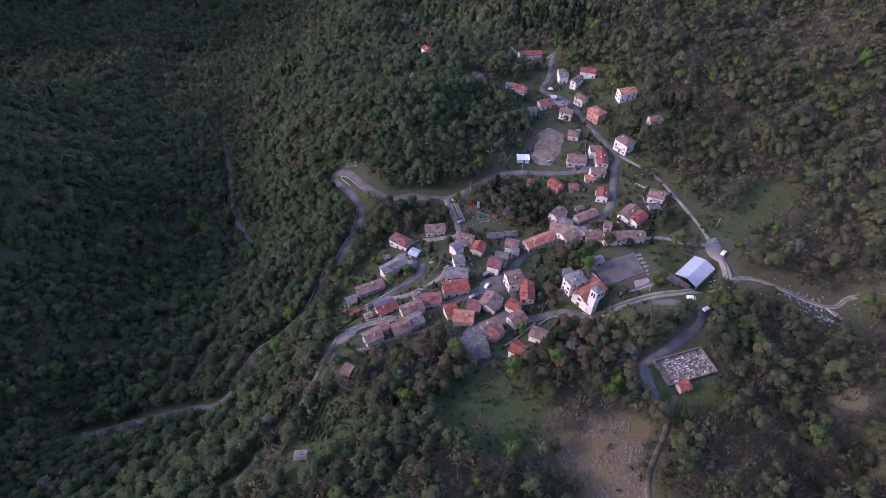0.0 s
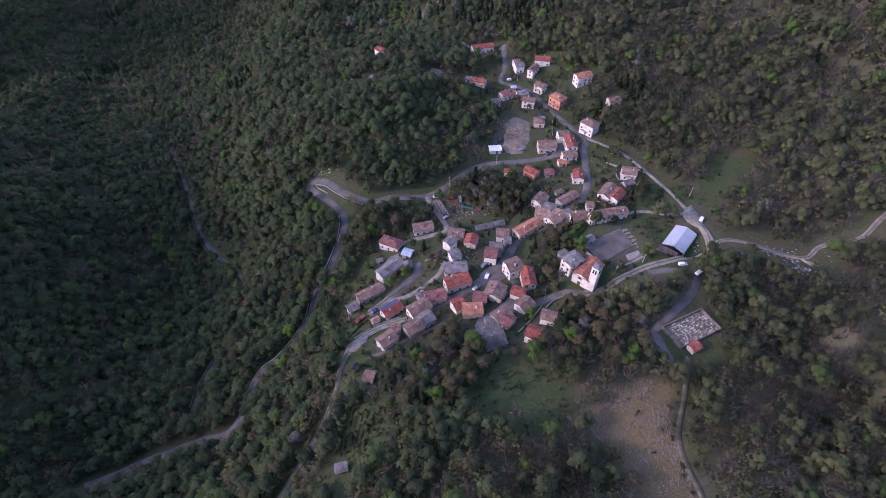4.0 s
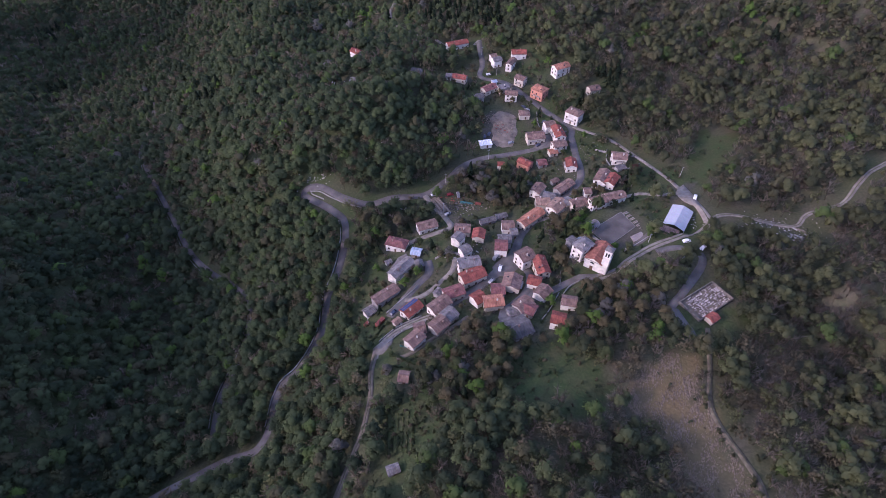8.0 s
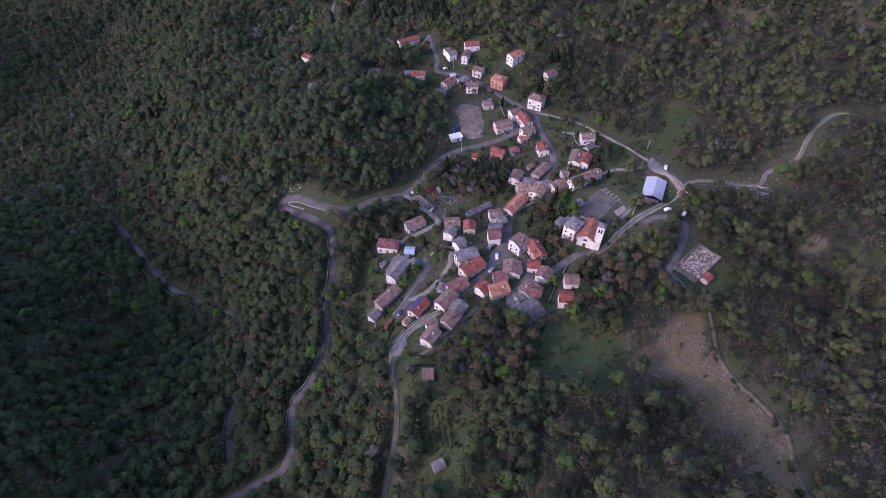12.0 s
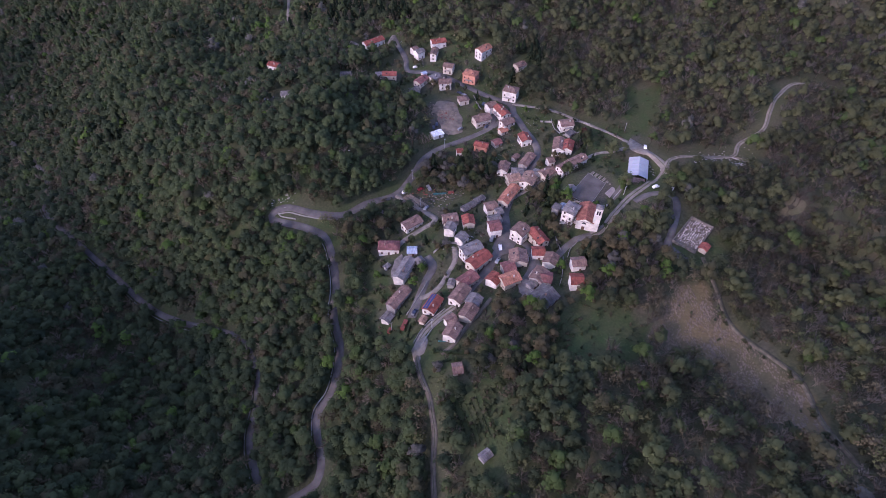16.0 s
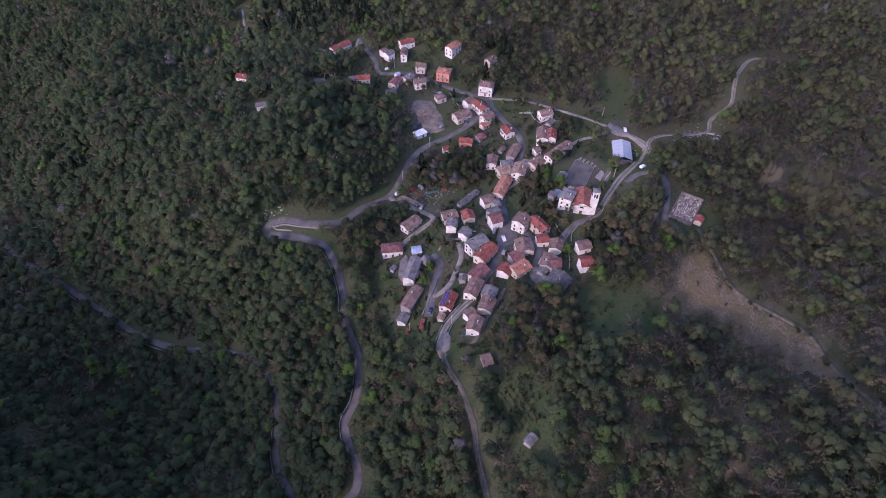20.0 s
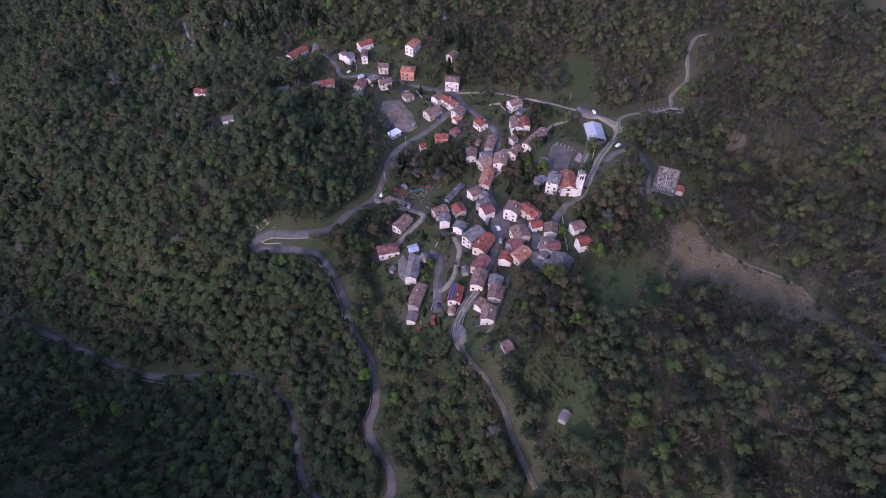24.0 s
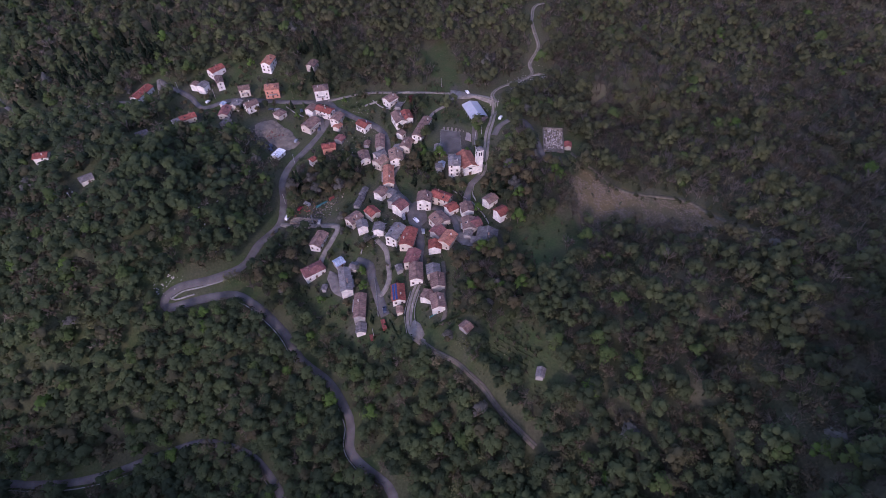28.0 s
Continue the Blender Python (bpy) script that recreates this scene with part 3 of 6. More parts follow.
site(-36.8, 160.2, 40, 5.0, 4.6, 2.8, "grey", "white")
site(28.5, 137.8, 27, 6.5, 4.6, 2.4, "slate", "grey", "flat")
site(66.6, 191.2, 38, 4.2, 3.6, 6.0, "slate", "grey", "flat")
site(70.0, 182.3, 38, 8.5, 6.6, 8.2, "grey", "white", "hip")
site(115.5, 133.9, 32, 4.2, 3.6, 2.6, "red", "cream")
site(-17.7, 72.3, 20, 4.0, 3.0, 2.6, "grey", "grey")
site(108.4, 258.5, 20, 5.5, 4.0, 2.0, "slate", "grey", "flat")
site(79.3, 201.6, 35, 6.0, 4.2, 2.3, "grey", "grey", "gable")
site(71.3, 192.8, 30, 4.5, 3.6, 2.3, "pale", "grey", "gable")
site(68.3, 252.6, 30, 4.5, 3.2, 2.3, "brown", "grey", "gable")
site(25.6, 219.4, 20, 9.0, 3.4, 2.3, "slate", "grey", "gable")
site(33.8, 223.4, 20, 6.0, 3.2, 2.3, "slate", "grey", "gable")
site(-29.6, 193.7, 30, 3.0, 2.2, 2.3, "grey", "grey", "gable")
site(107.4, 343.8, 20, 8.0, 6.0, 4.5, "brown", "cream", "gable")


def house_gap(px, py):
    """Distance of points from the nearest house wall, roughly."""
    d = np.full(len(px), 1e9)
    for x, y, turn, length, width, *_ in HOUSES:
        c, s = math.cos(radians(turn)), math.sin(radians(turn))
        u, v = np.abs((px - x) * c + (py - y) * s) - length / 2, np.abs(-(px - x) * s + (py - y) * c) - width / 2
        d = np.minimum(d, np.hypot(np.maximum(u, 0), np.maximum(v, 0)))
    return d


def neighbours(px, py):
    """How many houses stand about a point."""
    d = np.zeros(len(px))
    for x, y, *_ in HOUSES:
        d += np.exp(-((px - x) ** 2 + (py - y) ** 2) / (2 * 17.0 ** 2))
    return d


# how far each place lies from anything built
SHARE_X, SHARE_Y = np.arange(-900, 530, 10.0), np.arange(-170, 970, 10.0)
sx_, sy_ = np.meshgrid(SHARE_X, SHARE_Y)
near_sq = np.full(sx_.shape, 1e9)
for px, py in [p for r in ROADS for p in r[4][::3]] + [h[:2] for h in HOUSES] + [p for f in FIELDS for p in f[1]] + [t[:2] for t in TERRACES]:
    near_sq = np.minimum(near_sq, (sx_ - px) ** 2 + (sy_ - py) ** 2)
SHARE = np.clip((np.sqrt(near_sq) - 14) / 32, 0, 1)
SHARE = SHARE * SHARE * (3 - 2 * SHARE)


# ---- the ground, one sheet to the horizon ----
def axis(lo, hi, step, far):
    inner = np.arange(lo, hi + step, step)
    out = np.array([20, 50, 90, 140, 200, 270, 350, 480, 700, 1100, far])
    return np.concatenate([lo - out[::-1], inner, inner[-1] + out])


gx, gy = axis(-620, 500, 4.0, 2600), axis(-60, 920, 4.0, 2600)
mx, my = np.meshgrid(gx, gy)
fx, fy = mx.ravel(), my.ravel()
gap = house_gap(fx, fy)
cover = np.zeros((len(fx), 3))
crowd = neighbours(fx, fy)
cover[:, 2] = np.clip((1.0 - gap / 5) * np.clip(crowd - 1.2, 0, 1) + 0.55 * wobble(fx, fy, 4) - 0.15, 0, 1)
cover[:, 0] = np.clip(np.maximum(1.0 - gap / 40, 0.75 - np.clip((fx + 60) / 160, 0, 0.5)) + 0.4 * wobble(fx, fy, 9), 0, 1)
for kind, poly in FIELDS:
    m = inside(fx + 2.5 * wobble(fx, fy, 4), fy + 2.5 * wobble(fy, fx, 4), poly)
    if kind == "dry":
        cover[m, 1] = np.clip(0.9 + 0.3 * wobble(fx[m], fy[m], 11), 0, 1)
    elif kind == "grass":
        cover[m, 0], cover[m, 2] = 1.0, 0.0
    elif kind == "yard":
        cover[m, 2] = 1.0
nx, ny = len(gx), len(gy)
idx = np.arange(nx * ny).reshape(ny, nx)
a0, b0, c0, d0 = idx[:-1, :-1].ravel(), idx[:-1, 1:].ravel(), idx[1:, 1:].ravel(), idx[1:, :-1].ravel()
me = bulk_mesh("ground", np.stack([fx, fy, heights(fx, fy)], 1), np.concatenate([np.stack([a0, b0, c0], 1), np.stack([a0, c0, d0], 1)]), cover, "cover")
me.materials.append(LAND)
me.polygons.foreach_set("use_smooth", np.ones(len(me.polygons), bool))
tagged(new("ground", me), "mountain land with leaf litter, grass and dry fields", "ground", kind="structure")

# ---- roads laid on it ----
for level, (name, width, mat, label, line) in enumerate(ROADS):
    d = np.gradient(line, axis=0)
    d /= np.linalg.norm(d, axis=1)[:, None] + 1e-9
    side = np.stack([-d[:, 1], d[:, 0]], 1)
    k = np.array([-0.5 - 0.3 / width, -0.47, 0.0, 0.47, 0.5 + 0.3 / width])
    wv = width * (1 + 0.06 * np.sin(np.arange(len(line)) * 0.7))
    if name in ("village_square", "gravel_yard", "gravel_fan", "lower_yard", "courtyard", "forecourt", "barn_yard", "cemetery_square"):
        s = np.linspace(-1, 1, len(line))
        wv = wv * (np.clip(1.03 - s ** 2, 0, 1) if name == "gravel_fan" else np.sqrt(np.clip(1.02 - s ** 4, 0, 1))) * (1 + 0.12 * np.sin(s * 9))
    pts = line[:, None, :] + side[:, None, :] * (k[None, :] * wv[:, None])[..., None]
    z = heights(pts[..., 0].ravel(), pts[..., 1].ravel()).reshape(pts.shape[:2])
    mean = 0.5 * z + 0.5 * z[:, 2:3]
    mean = np.maximum(mean, z) * 0.6 + mean * 0.4
    z = mean + np.array([-0.3, 0.2, 0.24, 0.2, -0.3])[None] + 0.018 * level
    v = np.concatenate([pts, z[..., None]], 2).reshape(-1, 3)
    r, c = len(line), 5
    q = np.arange(r * c).reshape(r, c)
    a0, b0, c0, d0 = q[:-1, :-1].ravel(), q[:-1, 1:].ravel(), q[1:, 1:].ravel(), q[1:, :-1].ravel()
    me = bulk_mesh(name, v, np.concatenate([np.stack([a0, b0, c0], 1), np.stack([a0, c0, d0], 1)]))
    me.materials.append(mat)
    me.polygons.foreach_set("use_smooth", np.ones(len(me.polygons), bool))
    way = tagged(new(name, me), label, "road", kind="structure")
    if name in ("church_road", "forest_track", "lower_track", "field_track", "foot_path"):
        mid = 0.2 + 0.09 * np.sin(np.arange(len(line)) * 1.3) * np.cos(np.arange(len(line)) * 0.37)
        e = [line + side * (s * mid * width * 0.5)[:, None] for s in (-1, 1)]
        zc = z[:, 2] + 0.05
        v = np.stack([np.c_[e[0], zc], np.c_[e[1], zc]], 1).reshape(-1, 3)
        k = np.arange(len(line) - 1) * 2
        strip = bulk_mesh("grass_strip", v, np.concatenate([np.stack([k, k + 1, k + 3], 1), np.stack([k, k + 3, k + 2], 1)]))
        strip.materials.append(GRASS)
        part_mesh("grass_strip", strip, GRASS, way, "grassy middle of the track")

# ---- houses ----
PANE = bpy.data.meshes.new("pane")
PANE.from_pydata([(-0.42, -0.06, 0.06), (0.42, -0.06, 0.06), (0.42, -0.06, 1.24), (-0.42, -0.06, 1.24), (-0.42, 0.05, 0.06), (0.42, 0.05, 0.06), (0.42, 0.05, 1.24), (-0.42, 0.05, 1.24)], [],
                 [(0, 1, 2, 3), (0, 4, 5, 1), (3, 2, 6, 7), (0, 3, 7, 4), (1, 5, 6, 2)])
bmf = bmesh.new()
for bx, bz, sx, sz in ((-0.48, 0.0, 0.12, 1.3), (0.48, 0.0, 0.12, 1.3), (0.0, -0.06, 1.2, 0.12), (0.0, 1.22, 1.08, 0.1)):
    box(bmf, bx, -0.05, bz, sx, 0.16, sz)
WINDOW_FRAME = bpy.data.meshes.new("window")
bmf.to_mesh(WINDOW_FRAME)
bmf.free()
DOOR = bpy.data.meshes.new("door")
bmf = bmesh.new()
box(bmf, 0, -0.04, 0, 1.1, 0.12, 2.1)
box(bmf, 0, -0.07, 0.15, 0.8, 0.1, 1.75)
bmf.to_mesh(DOOR)
bmf.free()


def window(parent, x, y, z, turn, big=1.0):
    m = pose(x, y, z, 0, 0, turn) @ Matrix.Diagonal((big, 1, big, 1))
    w = part_mesh("window", WINDOW_FRAME, FRAME, parent, "", m)
    part_mesh("pane", PANE, GLASS, w)


def walls_mesh(length, width, height, rise, down, shape):
    bm = bmesh.new()
    l, w = length / 2, width / 2
    low = [bm.verts.new(p) for p in ((-l, -w, -down), (l, -w, -down), (l, w, -down), (-l, w, -down))]
    top = [bm.verts.new((v.co.x, v.co.y, height)) for v in low]
    ends = [bm.verts.new((-l, 0, height + rise)), bm.verts.new((l, 0, height + rise))] if shape != "hip" else None
    bm.faces.new(low[::-1])
    bm.faces.new((low[0], low[1], top[1], top[0]))
    bm.faces.new((low[2], low[3], top[3], top[2]))
    if ends:
        bm.faces.new((low[1], low[2], top[2], ends[1], top[1]))
        bm.faces.new((low[3], low[0], top[0], ends[0], top[3]))
        bm.faces.new((top[0], top[1], ends[1], ends[0]))
        bm.faces.new((top[2], top[3], ends[0], ends[1]))
    else:
        bm.faces.new((low[1], low[2], top[2], top[1]))
        bm.faces.new((low[3], low[0], top[0], top[3]))
        bm.faces.new(top)
    return bm


def roof_mesh(length, width, height, rise, shape, over=0.45, thick=0.22):
    """Two or four slopes with overhang and thickness, a row of cap tiles on the ridge and slightly sagging courses."""
    bm = bmesh.new()
    l, w = length / 2 + over, width / 2 + over
    drop = rise * over / (width / 2)
    r = l if shape != "hip" else max(0.3, l - w * 0.95)
    n = max(4, int(length / 2))
    rows = []
    for lift in (0.03, thick + 0.03):
        grid = []
        for j, (yy, zz) in enumerate(((-w, height - drop), (-w / 2, height + rise / 2 - drop / 2), (0, height + rise), (w / 2, height + rise / 2 - drop / 2), (w, height - drop))):
            f = (r if j == 2 else (l + r) / 2 if j in (1, 3) else l)
            grid.append([bm.verts.new((-f + 2 * f * i / n, yy, zz + lift - 0.05 * math.sin(i * 2.3 + j * 1.9 + length) ** 2)) for i in range(n + 1)])
        rows.append(grid)
    for k, grid in enumerate(rows):
        for j in range(4):
            for i in range(n):
                f = (grid[j][i], grid[j][i + 1], grid[j + 1][i + 1], grid[j + 1][i])
                bm.faces.new(f if k else f[::-1])
    lo, hi = rows
    for i in range(n):
        bm.faces.new((lo[0][i], lo[0][i + 1], hi[0][i + 1], hi[0][i]))
        bm.faces.new((lo[4][i + 1], lo[4][i], hi[4][i], hi[4][i + 1]))
    if shape == "hip":
        for i in (0, n):
            bm.faces.new([hi[j][i] for j in range(5)])
            bm.faces.new([lo[j][i] for j in range(5)])
    for j in range(4):
        bm.faces.new((lo[j + 1][0], lo[j][0], hi[j][0], hi[j + 1][0]))
        bm.faces.new((lo[j][n], lo[j + 1][n], hi[j + 1][n], hi[j][n]))
    return bm


def chimney(parent, x, y, z, mat):
    bm = bmesh.new()
    box(bm, 0, 0, -0.9, 0.5, 0.5, 1.75)
    box(bm, 0, 0, 0.85, 0.66, 0.66, 0.1)
    box(bm, -0.2, 0, 0.95, 0.1, 0.45, 0.2)
    box(bm, 0.2, 0, 0.95, 0.1, 0.45, 0.2)
    box(bm, 0, 0, 1.15, 0.68, 0.68, 0.08)
    ch = part("chimney", bm, mat, parent)
    ch.location = (x, y, z)


def house(x, y, turn, length, width, height, roof, walls, shape, rng, name="house"):
    c, s = math.cos(radians(turn)), math.sin(radians(turn))
    corners = [(x + c * i * length / 2 - s * j * width / 2, y + s * i * length / 2 + c * j * width / 2) for i in (-1, 1) for j in (-1, 1)]
    zs = [ground(*p) for p in corners]
    z = ground(x, y)
    wall_mat, wall_words = WALLS[walls]
    small = length * width < 45
    kind = "shed" if small else name
    tiny = "small " if small else "long " if length > 1.7 * width else ""
    ob = thing(kind, x, y, z, turn, f"{tiny}{wall_words} {kind} under a {ROOF_WORDS[roof]}", kind, "sheds of the village" if small else "houses of the village")
    rise = width / 2 * (0.42 if shape != "flat" else 0.12)
    part("wall", walls_mesh(length, width, height, rise - 0.1, z - min(zs) + 1.5, shape), wall_mat, ob)
    part("roof", roof_mesh(length, width, height, rise, shape), TILES[roof], ob)
    if shape == "gable":
        bm = bmesh.new()
        run = length + 0.9
        for i in range(max(3, int(run / 0.9))):
            k = max(3, int(run / 0.9))
            box(bm, -run / 2 + (i + 0.5) * run / k, 0, height + rise + 0.16 - 0.05 * math.sin(i * 1.7) ** 2, run / k * 0.96, 0.34, 0.16, 0, 0.03)
        part("ridge_cap", bm, TILES[roof], ob)
    if small:
        d = part_mesh("door", DOOR, DOORWOOD, ob, "", pose(length * 0.1, -width / 2 - 0.02, 0.1))
        return ob
    ridge = length / 2 * 0.5
    for k in range(1 if length < 11 else 2):
        px, py = rng.uniform(-ridge, ridge), rng.choice((-1, 1)) * width * rng.uniform(0.08, 0.28)
        chimney(ob, px, py, height + rise - abs(py) * 0.84 / 1.0 * 0.5 + 0.2, rng.choice((BRICK, CREAM)))
    if rng.random() < 0.4:
        bm = bmesh.new()
        px, py = rng.uniform(-ridge, ridge), rng.choice((-1, 1)) * width * 0.27
        box(bm, 0, 0, 0, 0.9, 1.1, 0.12, 0, 0.02)
        p = part("roof_window", bm, GLASS, ob, "dark glazed roof window")
        p.matrix_basis = Matrix.Translation((px, py, height + rise - abs(py) * rise / (width / 2) + 0.2)) @ Matrix.Rotation(-math.copysign(math.atan(rise / (width / 2)), py), 4, "X")
    if height > 4.4 and rng.random() < 0.45:
        side = rng.choice((-1, 1))
        bm = bmesh.new()
        box(bm, 0, 0, 0, length * 0.55, 1.2, 0.16)
        bal = part("balcony", bm, CONCRETE, ob, "narrow concrete balcony")
        bal.location = (rng.uniform(-0.1, 0.1) * length, side * (width / 2 + 0.6), 2.75)
        bm = bmesh.new()
        k = int(length * 0.55 / 0.45)
        for i in range(k + 1):
            box(bm, -length * 0.275 + 0.04 + i * (length * 0.55 - 0.08) / k, side * 0.56, 0.16, 0.05, 0.05, 0.9)
        box(bm, 0, side * 0.56, 1.06, length * 0.55, 0.07, 0.07)
        part("railing", bm, FRAME, bal)
    floors = max(1, int(height / 2.7))
    for f in range(floors):
        zz = 0.9 + f * 2.75
        if zz + 1.4 > height:
            break
        for side, (span, dist, rot) in enumerate(((length, width / 2, 0), (width, length / 2, 90), (length, width / 2, 180), (width, length / 2, 270))):
            n = max(1, int(span / 3.1))
            for i in range(n):
                if rng.random() < 0.18:
                    continue
                u = (i + 0.5) / n * span - span / 2
                a = radians(rot)
                wx, wy = u * math.cos(a) + dist * math.sin(a), u * math.sin(a) - dist * math.cos(a)
                if f == 0 and i == n // 2 and side in (0, 2):
                    part_mesh("door", DOOR, DOORWOOD, ob, "", pose(wx, wy, 0.05, 0, 0, rot))
                else:
                    window(ob, wx, wy, zz, rot, rng.uniform(0.85, 1.05))
    return ob


rng = random.Random(7)
built = [house(*h, rng) for h in HOUSES]

# ---- woods ----
ICO_V = np.array([(0, 0, 1)] + [(0.894 * math.cos(1.2566 * k), 0.894 * math.sin(1.2566 * k), 0.447) for k in range(5)]
                 + [(0.894 * math.cos(1.2566 * k + 0.628), 0.894 * math.sin(1.2566 * k + 0.628), -0.447) for k in range(5)] + [(0, 0, -1)])
ICO_F = np.array([(0, 1 + k, 1 + (k + 1) % 5) for k in range(5)] + [(1 + k, 6 + k, 1 + (k + 1) % 5) for k in range(5)]
                 + [(1 + (k + 1) % 5, 6 + k, 6 + (k + 1) % 5) for k in range(5)] + [(11, 6 + (k + 1) % 5, 6 + k) for k in range(5)])


def unit(v):
    return v / (np.linalg.norm(v, axis=-1, keepdims=True) + 1e-9)


def leaf_cloud(seed, clumps, size, tall=1.0, lobes=6, core=True):
    """A crown of about unit radius: uneven boughs of dense leaf with loose leaf clumps all over and beyond them. Returns points, triangles, normals."""
    r = np.random.RandomState(seed)
    q = np.arange(lobes) * 2.4 + r.rand()
    far = np.sqrt(np.arange(lobes) / lobes) * r.uniform(0.55, 0.8, lobes)
    centre = np.stack([np.cos(q) * far, np.sin(q) * far, (1.72 - 1.05 * far + r.normal(0, 0.16, lobes)) * tall], 1)
    radius = r.uniform(0.26, 0.46, (lobes, 1)) * (7 / lobes) ** 0.3
    squash = np.array((1, 1, 1.1 * tall))
    vs, fs, ns, n = [], [], [], 0
    if core:
        for c, rad in zip(centre, radius):
            v = c + ICO_V * rad * squash * r.uniform(0.6, 1.0, (12, 1))
            vs.append(v), fs.append(ICO_F + n)
            ns.append(unit(ICO_V * 0.4 + (v - (0, 0, 1.1 * tall)) * 0.42 + (0, 0, 0.5) + r.normal(0, 0.1, (12, 3))))
            n += 12
    which = r.randint(0, lobes, clumps)
    d = r.normal(0, 1, (clumps, 3))
    d[:, 2] = np.abs(d[:, 2]) - 0.35
    d = unit(d)
    p = centre[which] + d * radius[which] * r.uniform(0.8, 1.3, (clumps, 1)) * squash
    out = unit(d * 0.4 + (p - (0, 0, 1.1 * tall)) * 0.42 + (0, 0, 0.5))
    face = unit(out + r.normal(0, 0.45, (clumps, 3)))
    t = unit(np.cross(face, r.normal(0, 1, (clumps, 3))))
    b = np.cross(face, t)
    s = size * r.uniform(0.6, 1.4, (clumps, 1))
    v = np.stack([p - t * s - b * s * 0.7, p + t * s * 1.1 - b * s * 0.5, p + b * s * 1.2 + t * s * 0.2], 1).reshape(-1, 3)
    vs.append(v), fs.append(np.arange(clumps * 3).reshape(-1, 3) + n)
    ns.append(np.repeat(unit(out + r.normal(0, 0.1, (clumps, 3))), 3, 0))
    return np.concatenate(vs), np.concatenate(fs), np.concatenate(ns)


def limb(a, b, r0, r1):
    a, b = np.array(a, float), np.array(b, float)
    d = (b - a) / np.linalg.norm(b - a)
    u = np.cross(d, (0.3, 0.9, 0.2))
    u /= np.linalg.norm(u)
    w = np.cross(d, u)
    ring = [(math.cos(q), math.sin(q)) for q in (0, 2.094, 4.189)]
    v = [a + r0 * (c * u + s * w) for c, s in ring] + [b + r1 * (c * u + s * w) for c, s in ring]
    return np.array(v), np.array([(0, 1, 4), (0, 4, 3), (1, 2, 5), (1, 5, 4), (2, 0, 3), (2, 3, 5)])


def join(pieces):
    """Pieces of points, triangles and normals (outward from the stem where none are given) as one."""
    vs, fs, ns, n = [], [], [], 0
    for piece in pieces:
        v, f = np.asarray(piece[0], float), np.asarray(piece[1])
        if len(piece) > 2:
            ns.append(piece[2])
        else:
            out = (v - v.mean(0)) + (v - (0, 0, 0.9)) * 0.3 + (0, 0, 0.05)
            ns.append(out / (np.linalg.norm(out, axis=1)[:, None] + 1e-9))
        vs.append(v), fs.append(f + n)
        n += len(v)
    return np.concatenate(vs), np.concatenate(fs), np.concatenate(ns)


def trunk_shape(seed, tall=1.0):
    r = np.random.RandomState(seed + 50)
    out = [limb((0, 0, -0.35), (0.03, 0.02, 0.75 * tall), 0.075, 0.05)]
    for k in range(4):
        q = k * 1.57 + r.rand()
        out.append(limb((0.02, 0.02, (0.55 + 0.05 * k) * tall), (0.42 * math.cos(q), 0.42 * math.sin(q), (1.15 + 0.12 * r.rand()) * tall), 0.035, 0.012))
    return join(out)


def twigs(seed, count, thick=1.0):
    """A leafless tree: a slim stem, limbs that rise steeply and split into a haze of fine upright shoots."""
    r = np.random.RandomState(seed + 90)
    lean = r.normal(0, 0.06, 2)
    out = [limb((0, 0, -0.35), (lean[0], lean[1], 1.15), 0.036, 0.02)]
    v, f, ns = [], [], []
    for k in range(7):
        q, tip = k * 0.9 + r.rand(), r.uniform(0.22, 0.62)
        foot = np.array((lean[0] * 0.6, lean[1] * 0.6, 0.55 + 0.09 * k))
        elbow = np.array((tip * math.cos(q), tip * math.sin(q), r.uniform(1.2, 1.75)))
        out.append(limb(foot, elbow, 0.017, 0.008))
        for j in range(count // 7):
            d = unit(r.normal(0, 0.6, 3) + unit(elbow - foot) * 0.7 + (0, 0, 0.55))
            a = foot + (elbow - foot) * r.uniform(0.35, 1.05)
            e = a + d * r.uniform(0.28, 0.62)
            n = unit(np.cross(d, r.normal(0, 1, 3)))
            wdt = 0.0125 * thick * (0.6 + r.rand())
            v += [a - n * wdt, a + n * wdt, e]
            f.append((len(v) - 3, len(v) - 2, len(v) - 1))
            ns += [unit(d * 0.3 + (a - (0, 0, 0.9)) * 0.5 + (0, 0, 0.4))] * 3
    out.append((np.array(v), np.array(f), np.array(ns)))
    return join(out)


def budding(seed, count, leaves, size, thick):
    """A tree just coming into leaf: fine shoots with small loose leaf clumps between them."""
    return join([twigs(seed, count, thick), leaf_cloud(seed + 5, leaves, size, 1.05, 7, False)])


def cone_tree(seed):
    r = np.random.RandomState(seed + 20)
    out = [limb((0, 0, -0.3), (0, 0, 2.6), 0.06, 0.01)]
    for k in range(60):
        h = r.rand() ** 0.8
        q, rad = r.rand() * 6.283, (1 - h) * 0.75 + 0.06
        c = np.array((math.cos(q), math.sin(q), 0))
        s = np.array((-math.sin(q), math.cos(q), 0))
        z = 0.4 + h * 2.3
        a = np.array((0, 0, z + 0.1))
        tip = c * rad + (0, 0, z - 0.22)
        mid = c * rad * 0.6 + (0, 0, z - 0.02)
        out.append((np.array([a, mid - s * 0.16, tip, mid + s * 0.16]), np.array([(0, 1, 2), (0, 2, 3)])))
    return join(out)


